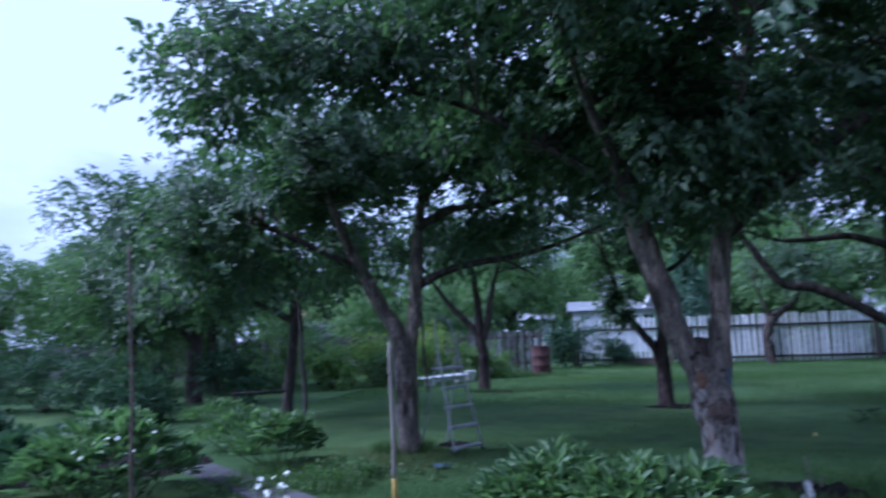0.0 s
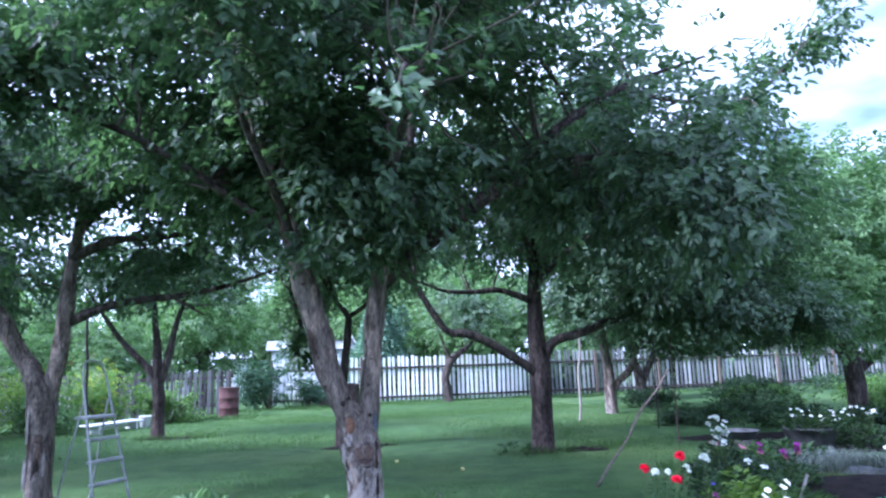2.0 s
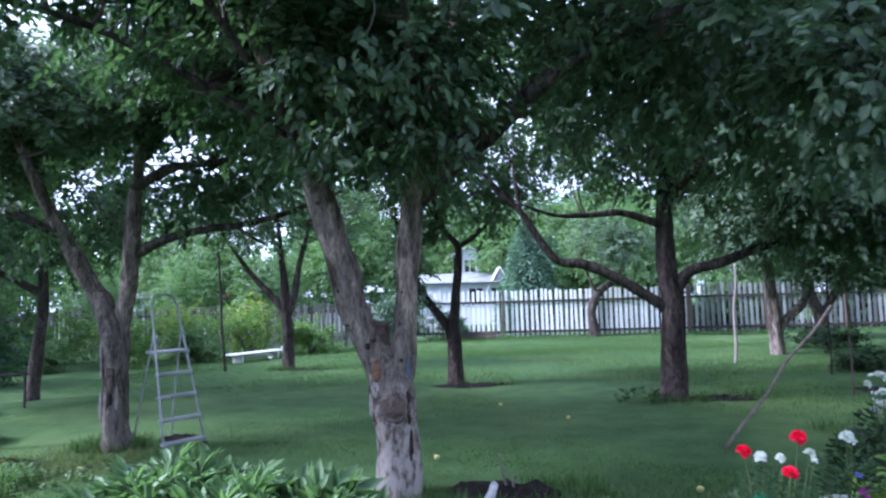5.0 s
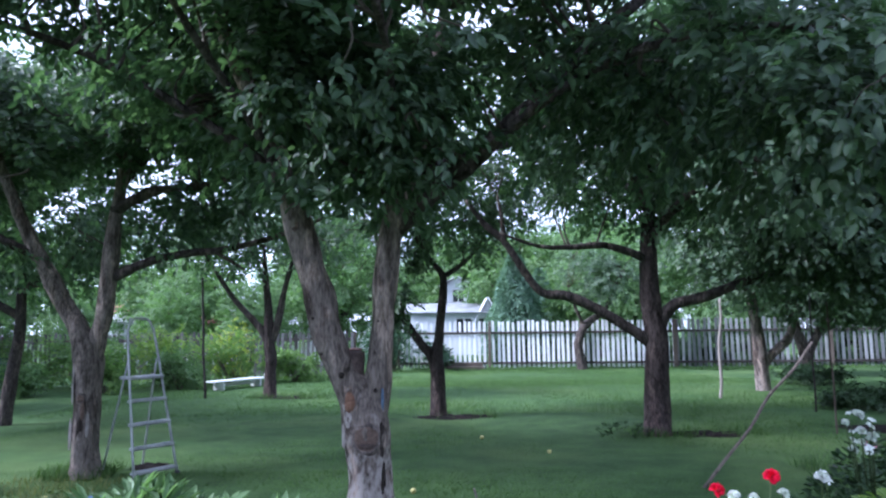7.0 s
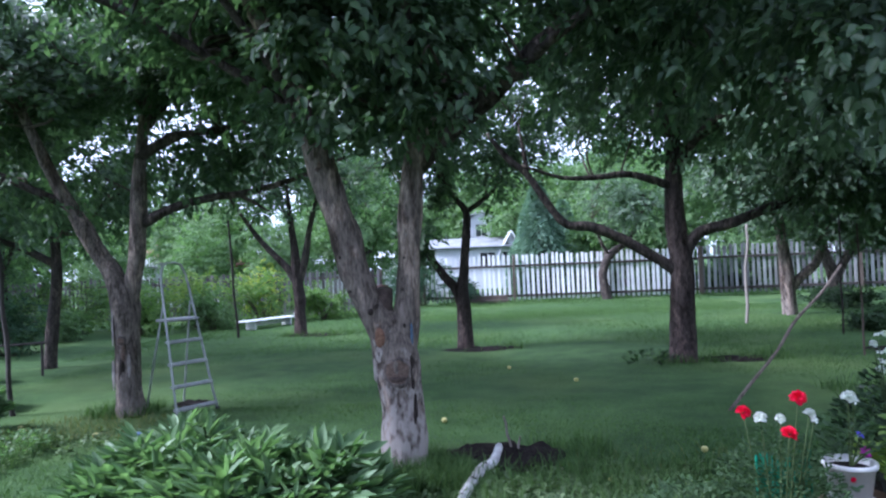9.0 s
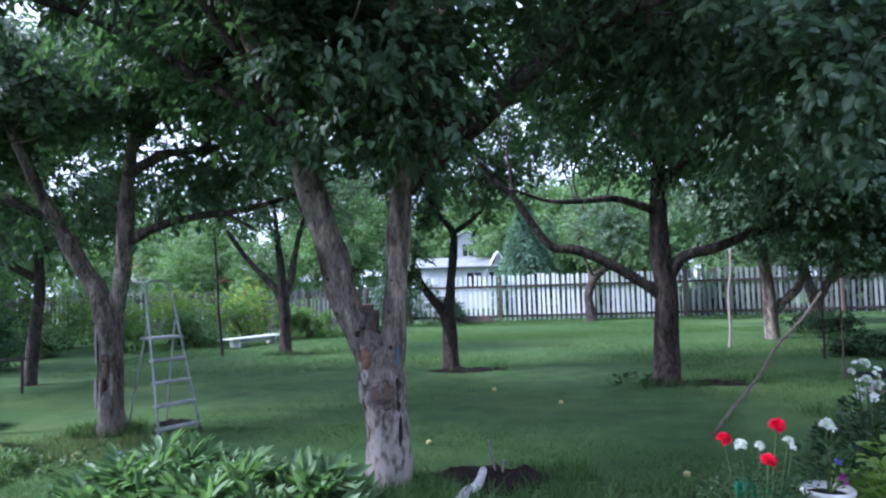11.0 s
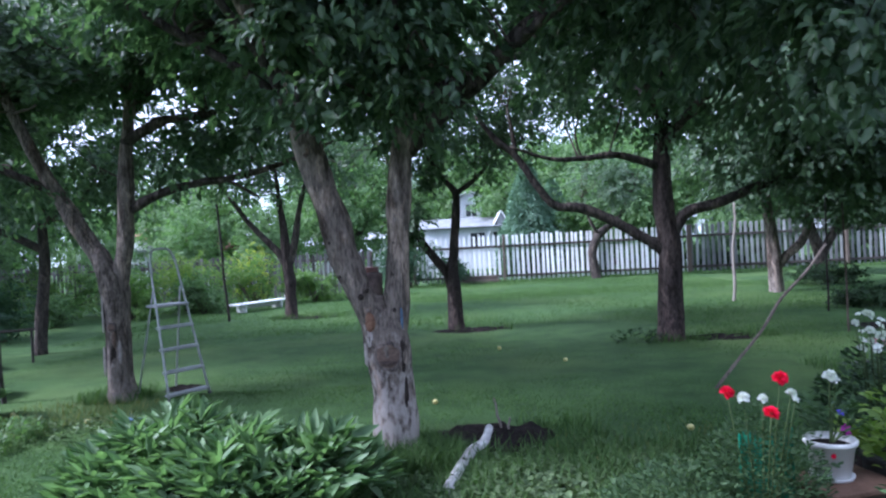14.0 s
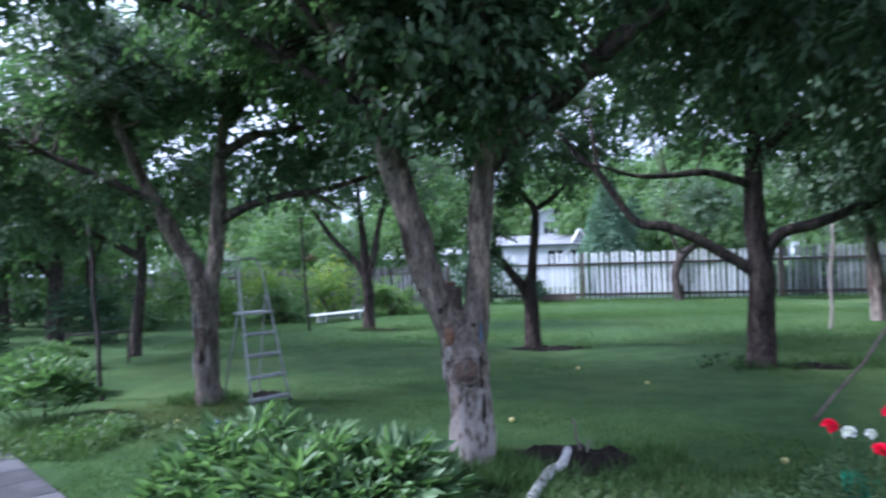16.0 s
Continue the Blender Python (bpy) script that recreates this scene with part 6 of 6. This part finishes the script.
part("body", lathe([(0.11, 0.0), (0.115, 0.01), (0.15, 0.24), (0.16, 0.245), (0.16, 0.265), (0.145, 0.265), (0.14, 0.22), (0.0005, 0.22)], 28), RUBBER, pot2)
flowering("coleus", (2.22, 3.72), "potted plant with broad yellow-green leaves and white blooms", [(2.50, 4.0, 0.585, 0.04, "trumpet", WHITE_PETAL), (2.35, 3.62, 0.60, 0.035, "trumpet", WHITE_PETAL)], 412, (0.22, 0.36, 100), LIME_LEAF, 0.075, 0.22, 0.6)
flowering("phlox", (2.62, 4.45), "tall white phlox with clustered blooms", [(2.53 + 0.07 * math.cos(k * 2.4) * (0.5 + k / 14), 4.38 + 0.06 * math.sin(k * 2.4), 0.66 + 0.02 * k, 0.024 + 0.006 * (k % 3), "ball" if k % 2 else "trumpet", WHITE_PETAL) for k in range(13)], 413, (0.34, 0.74, 520), SHADED_LEAF, 0.06)
flowering("petunia", (1.52, 2.56), "white petunia clump at the edge of the bed", [(1.46 + 0.05 * k % 0.17, 2.50 + 0.03 * (k % 3), 0.50 + 0.022 * k, 0.027, "trumpet", WHITE_PETAL) for k in range(11)], 414, (0.20, 0.56, 300), FERN_LEAF, 0.04)
flowering("petunia", (2.35, 2.75), "white petunia clump on the dark bed", [(2.35 + 0.16 * math.cos(k * 1.7), 2.75 + 0.16 * math.sin(k * 1.7), 0.27 + 0.02 * (k % 3), 0.027, "trumpet", WHITE_PETAL) for k in range(6)], 415, (0.24, 0.24, 170), FERN_LEAF, 0.05)
flowering("petunia", (4.1, 5.55), "pink and purple petunias in the far bed", [(4.05 + 0.22 * math.cos(k * 2.1), 5.5 + 0.2 * math.sin(k * 2.1), 0.36 + 0.03 * (k % 4), 0.045, "trumpet", PURPLE_PETAL if k % 4 else PINK_PETAL) for k in range(10)], 416, (0.34, 0.34, 240), FERN_LEAF, 0.06)
flowering("begonia", (3.7, 5.85), "pink begonia clump beside the petunias", [(3.6 + 0.2 * math.cos(k * 1.9), 5.8 + 0.18 * math.sin(k * 1.9), 0.42 + 0.03 * (k % 3), 0.04, "trumpet", PINK_PETAL) for k in range(4)], 417, (0.3, 0.38, 200), APPLE_LEAF, 0.06)
tub = thing("flower_tub", (6.45, 7.75, 0.0), "dark round flower tub in the far bed", "flowerpot")
part("body", lathe([(0.26, 0.0), (0.27, 0.02), (0.36, 0.30), (0.38, 0.31), (0.38, 0.34), (0.35, 0.34), (0.34, 0.28), (0.0005, 0.28)], 28), RUBBER, tub)
flowering("petunia", (6.45, 7.75), "overflowing white petunias in a dark tub", [(6.45 + (0.15 + 0.03 * (k % 9)) * math.cos(k * 2.4), 7.62 + 0.32 * math.sin(k * 2.4), 0.46 + 0.03 * (k % 5), 0.032, "trumpet", WHITE_PETAL) for k in range(22)], 418, (0.46, 0.32, 330), FERN_LEAF, 0.07, 0.28)
flowering("petunia", (7.1, 7.6), "white petunias beside the dark tub", [(7.1 + 0.22 * math.cos(k * 2.4), 7.5 + 0.2 * math.sin(k * 2.4), 0.5 + 0.03 * (k % 4), 0.033, "trumpet", WHITE_PETAL) for k in range(14)], 419, (0.4, 0.46, 260), FERN_LEAF, 0.07)

stand = thing("stump", (4.75, 7.05, -0.1), "grey sawn tree stump carrying a basin", "stump")
part("body", lathe([(0.2, -0.02), (0.17, 0.06), (0.15, 0.3), (0.15, 0.42), (0.14, 0.43), (0.0005, 0.43)], 18), SHED_DARK, stand)
basin = thing("basin", (4.75, 7.05, 0.33), "wide dull grey metal basin turned upright on a stump", "basin")
part("bowl", lathe([(0.14, 0.0), (0.16, 0.01), (0.21, 0.10), (0.235, 0.105), (0.235, 0.115), (0.205, 0.113), (0.15, 0.025), (0.0005, 0.025)], 30), RUBBER, basin)

# low green panel fence on the bed
panel = thing("edging_fence", (3.70, 3.67, 0.0), "bright green plastic picket edging panel", "garden edging", turn=-22)
for z in (0.09, 0.21):
    part("rail", box((0.54, 0.014, 0.028), (0, 0.01, z), 0.003), GREEN_PLASTIC, panel)
for k in range(9):
    bm = box((0.036, 0.012, 0.26 + 0.03 * math.sin(math.pi * k / 8)), (-0.24 + 0.06 * k, 0, 0.15 + 0.015 * math.sin(math.pi * k / 8)), 0.004)
    part("picket", bm, GREEN_PLASTIC, panel)
for s in (-0.2, 0.2):
    part("spike", box((0.02, 0.012, 0.12), (s, 0.012, -0.02), 0.002), GREEN_PLASTIC, panel)
panel2 = copy_thing(panel, pose(4.62, 3.62, 0.02, 0, 0, -30))
plank2 = thing("white_board", (7.0, 5.95, 0.17), "long white painted board lying on the dry bank", "board", turn=-33)
part("plank", box((1.6, 0.2, 0.04), (0, 0, 0.02), 0.006, (3, 0, 0)), WHITE_PAINT, plank2)
flowering("weed_clump", (3.25, 4.55), "grassy clump on the dark bed", [], 421, (0.38, 0.26, 260), BLADE, 0.09, narrow=0.12, category="plant")
flowering("weed_clump", (2.6, 3.3), "low green seedlings on the dark bed", [], 422, (0.3, 0.14, 120), FERN_LEAF, 0.05, category="plant")
flowering("weed_clump", (4.45, 6.6), "green plants before the stump", [], 425, (0.4, 0.36, 260), BLADE, 0.07, category="plant")
flowering("weed_clump", (5.2, 6.9), "green plants behind the dry bank", [], 423, (0.5, 0.3, 260), FERN_LEAF, 0.08, category="plant")
flowering("weed_clump", (2.52, 9.42), "leafy suckers at the foot of the apple tree", [], 424, (0.34, 0.17, 70), SHADED_LEAF, 0.06, category="plant")
flowering("phlox", (-3.58, 3.72), "small white phlox beside the paved path", [(-3.6 + 0.1 * math.cos(k * 2.4), 3.7 + 0.09 * math.sin(k * 2.4), 0.30 + 0.02 * k, 0.03, "trumpet", WHITE_PETAL) for k in range(9)], 431, (0.22, 0.3, 140), SHRUB_LEAF, 0.05)
flowering("phlox", (-3.25, 3.0), "white phlox at the near edge of the path", [(-3.28 + 0.1 * math.cos(k * 2.4), 2.98 + 0.08 * math.sin(k * 2.4), 0.34 + 0.015 * k, 0.026, "trumpet", WHITE_PETAL) for k in range(6)], 432, (0.25, 0.34, 160), SHRUB_LEAF, 0.05)
flowering("phlox", (-5.35, 4.35), "white flowers among dark peony leaves", [(-5.2 + 0.25 * math.cos(k * 2.6), 4.1 + 0.3 * math.sin(k * 1.6), 0.55 + 0.05 * (k % 3), 0.024, "trumpet", WHITE_PETAL) for k in range(7)], 433, (0.3, 0.5, 160), APPLE_LEAF, 0.07)
flowering("weed_clump", (-3.85, 5.75), "pale weeds on the lawn beside the path", [], 434, (0.35, 0.2, 150), PALE_LEAF, 0.05, category="plant")

for k, (x, y) in enumerate(((1.05, 4.1), (0.9, 4.6), (1.7, 5.2), (-0.2, 6.4), (-3.35, 6.3), (1.3, 8.2), (0.6, 9.3), (-4.3, 6.7), (-4.2, 6.6))):
    fruit = new("windfall_apple", bpy.data.meshes.get("windfall_apple") or mesh_of("windfall_apple", *tube([(0, 0, -0.004, 0.004), (0, 0, 0.004, 0.018), (0, 0, 0.022, 0.026), (0, 0, 0.038, 0.02), (0, 0, 0.043, 0.005)], 12, 3), YELLOW_FRUIT))
    fruit.matrix_basis = pose(x, y, 0.0, 0, 0, 40 * k)
    tagged(fruit, "small pale yellow windfall apple in the grass", "apple", "windfall apples")

# ---- paved path ----
way_dir, way_out = Vector((-0.773, 0.634, 0)), Vector((-0.634, -0.773, 0))
corner = Vector((-3.08, 4.33, 0))
paved = tagged(new("path"), "path of square grey concrete slabs", "path", kind="structure")
paved.location = corner
slab_mesh = bpy.data.meshes.new("slab")
bm = box((0.385, 0.385, 0.05), (0, 0, 0), 0.006)
bm.to_mesh(slab_mesh)
bm.free()
slab_mesh.materials.append(SLAB)
pr = random.Random(8)
for i in range(-9, 8):
    for j in range(1):
        q = way_dir * (0.4 * i + 0.2) + way_out * (0.4 * j + 0.19)
        under("slab", slab_mesh, paved, at=pose(q.x, q.y, 0.012 + pr.uniform(-0.006, 0.006), pr.uniform(-0.8, 0.8), pr.uniform(-0.8, 0.8), 140.6 + pr.uniform(-1, 1)))

# ---- grass ----
grass("lawn_grass", [(-0.2, 5.4, (4.6, 2.0), 150000), (0.4, 9.6, (6.5, 2.4), 90000)], 0.028, 0.8, BLADE, "short mown grass blades of the lawn", 501)
grass("lawn_grass", [(1.0, 15.5, (8.0, 3.6), 90000), (1.5, 20.8, (6.5, 3.4), 90000)], 0.055, 0.9, BLADE, "short mown grass blades of the sunlit lawn", 504)
grass("long_grass", [(-0.44, 4.75, (0.45, 0.34), 2600), (-0.4, 4.5, (0.35, 0.15), 900), (0.45, 4.5, (0.65, 0.4), 1100), (1.3, 4.4, (0.6, 0.5), 2400), (1.15, 3.5, (0.5, 0.45), 2200), (0.2, 4.85, (0.7, 0.12), 260), (0.75, 5.3, (0.3, 0.3), 500), (-3.6, 7.35, (0.35, 0.3), 900), (2.95, 9.4, (0.4, 0.3), 400), (-4.2, 5.7, (0.7, 0.6), 1800), (-0.1, 3.9, (0.5, 0.4), 700), (4.0, 24.2, (4.8, 0.4), 7000), (12.0, 23.3, (5.0, 0.5), 4000), (3.9, 9.5, (0.5, 0.25), 500), (0.5, 11.5, (0.5, 0.2), 300), (-3.2, 15.0, (0.8, 0.3), 700), (-1.5, 23.0, (2.0, 0.5), 2000), (-2.9, 20.2, (1.2, 0.5), 1500), (5.0, 6.9, (1.4, 0.6), 2200)], 0.13, 0.9, BLADE, "long uncut grass round trunks and edges", 502)
grass("silver_grass", [(4.7, 6.85, (0.45, 0.35), 1800), (5.4, 6.4, (0.5, 0.35), 2600), (6.2, 5.85, (0.5, 0.35), 2600), (7.0, 5.35, (0.5, 0.35), 2400)], 0.2, 1.0, SILVER_LEAF, "silver-grey cushion plants along the bank", 505)
grass("dry_grass", [(-3.7, 6.6, (0.7, 0.5), 900), (-4.0, 6.2, (0.5, 0.4), 600), (1.4, 4.7, (0.8, 0.6), 300), (5.6, 6.2, (1.1, 0.45), 1600), (6.9, 5.5, (0.8, 0.4), 1000), (-0.3, 24.3, (2.0, 0.3), 500)], 0.08, 1.1, DRY_BLADE, "pale dry grass in worn patches", 503)


def clover(spots, seed):
    """Small rosettes of round weed leaves scattered through the lawn."""
    r = np.random.default_rng(seed)
    p = np.vstack([np.array([x, y]) + r.normal(0, 0.5, (n, 2)) * np.array(s) for x, y, s, n in spots])
    for x, y, rx, ry in BARE:
        p = p[((p[:, 0] - x) / rx) ** 2 + ((p[:, 1] - y) / ry) ** 2 > 0.9]
    k = 5
    c = np.column_stack([np.repeat(p, k, 0), np.zeros(len(p) * k)])
    c[:, 2] = mound(c[:, 0], c[:, 1]) + r.uniform(0.005, 0.05, len(c))
    a = r.uniform(0, 2 * np.pi, len(c))
    out = np.column_stack([np.cos(a), np.sin(a), r.uniform(0.1, 0.9, len(c))])
    size = r.uniform(0.025, 0.06, len(c))
    v, f = leaf_blades(c, out, np.tile([0, 0, 1.0], (len(c), 1)) + r.normal(0, 0.3, (len(c), 3)), size, size * r.uniform(0.35, 0.7, len(c)))
    return tagged(new("lawn_weeds", mesh_of("lawn_weeds", v, f, WEED_LEAF)), "small pale green weeds scattered in the lawn", "weeds", kind="stuff")


clover([(0.8, 3.9, (0.8, 0.6), 1300), (1.1, 4.5, (0.8, 0.5), 160), (0.35, 3.6, (0.6, 0.4), 400), (0.2, 4.2, (0.9, 0.4), 200), (-3.4, 6.0, (0.9, 0.5), 120), (-4.4, 5.3, (0.8, 0.6), 160)], 511)
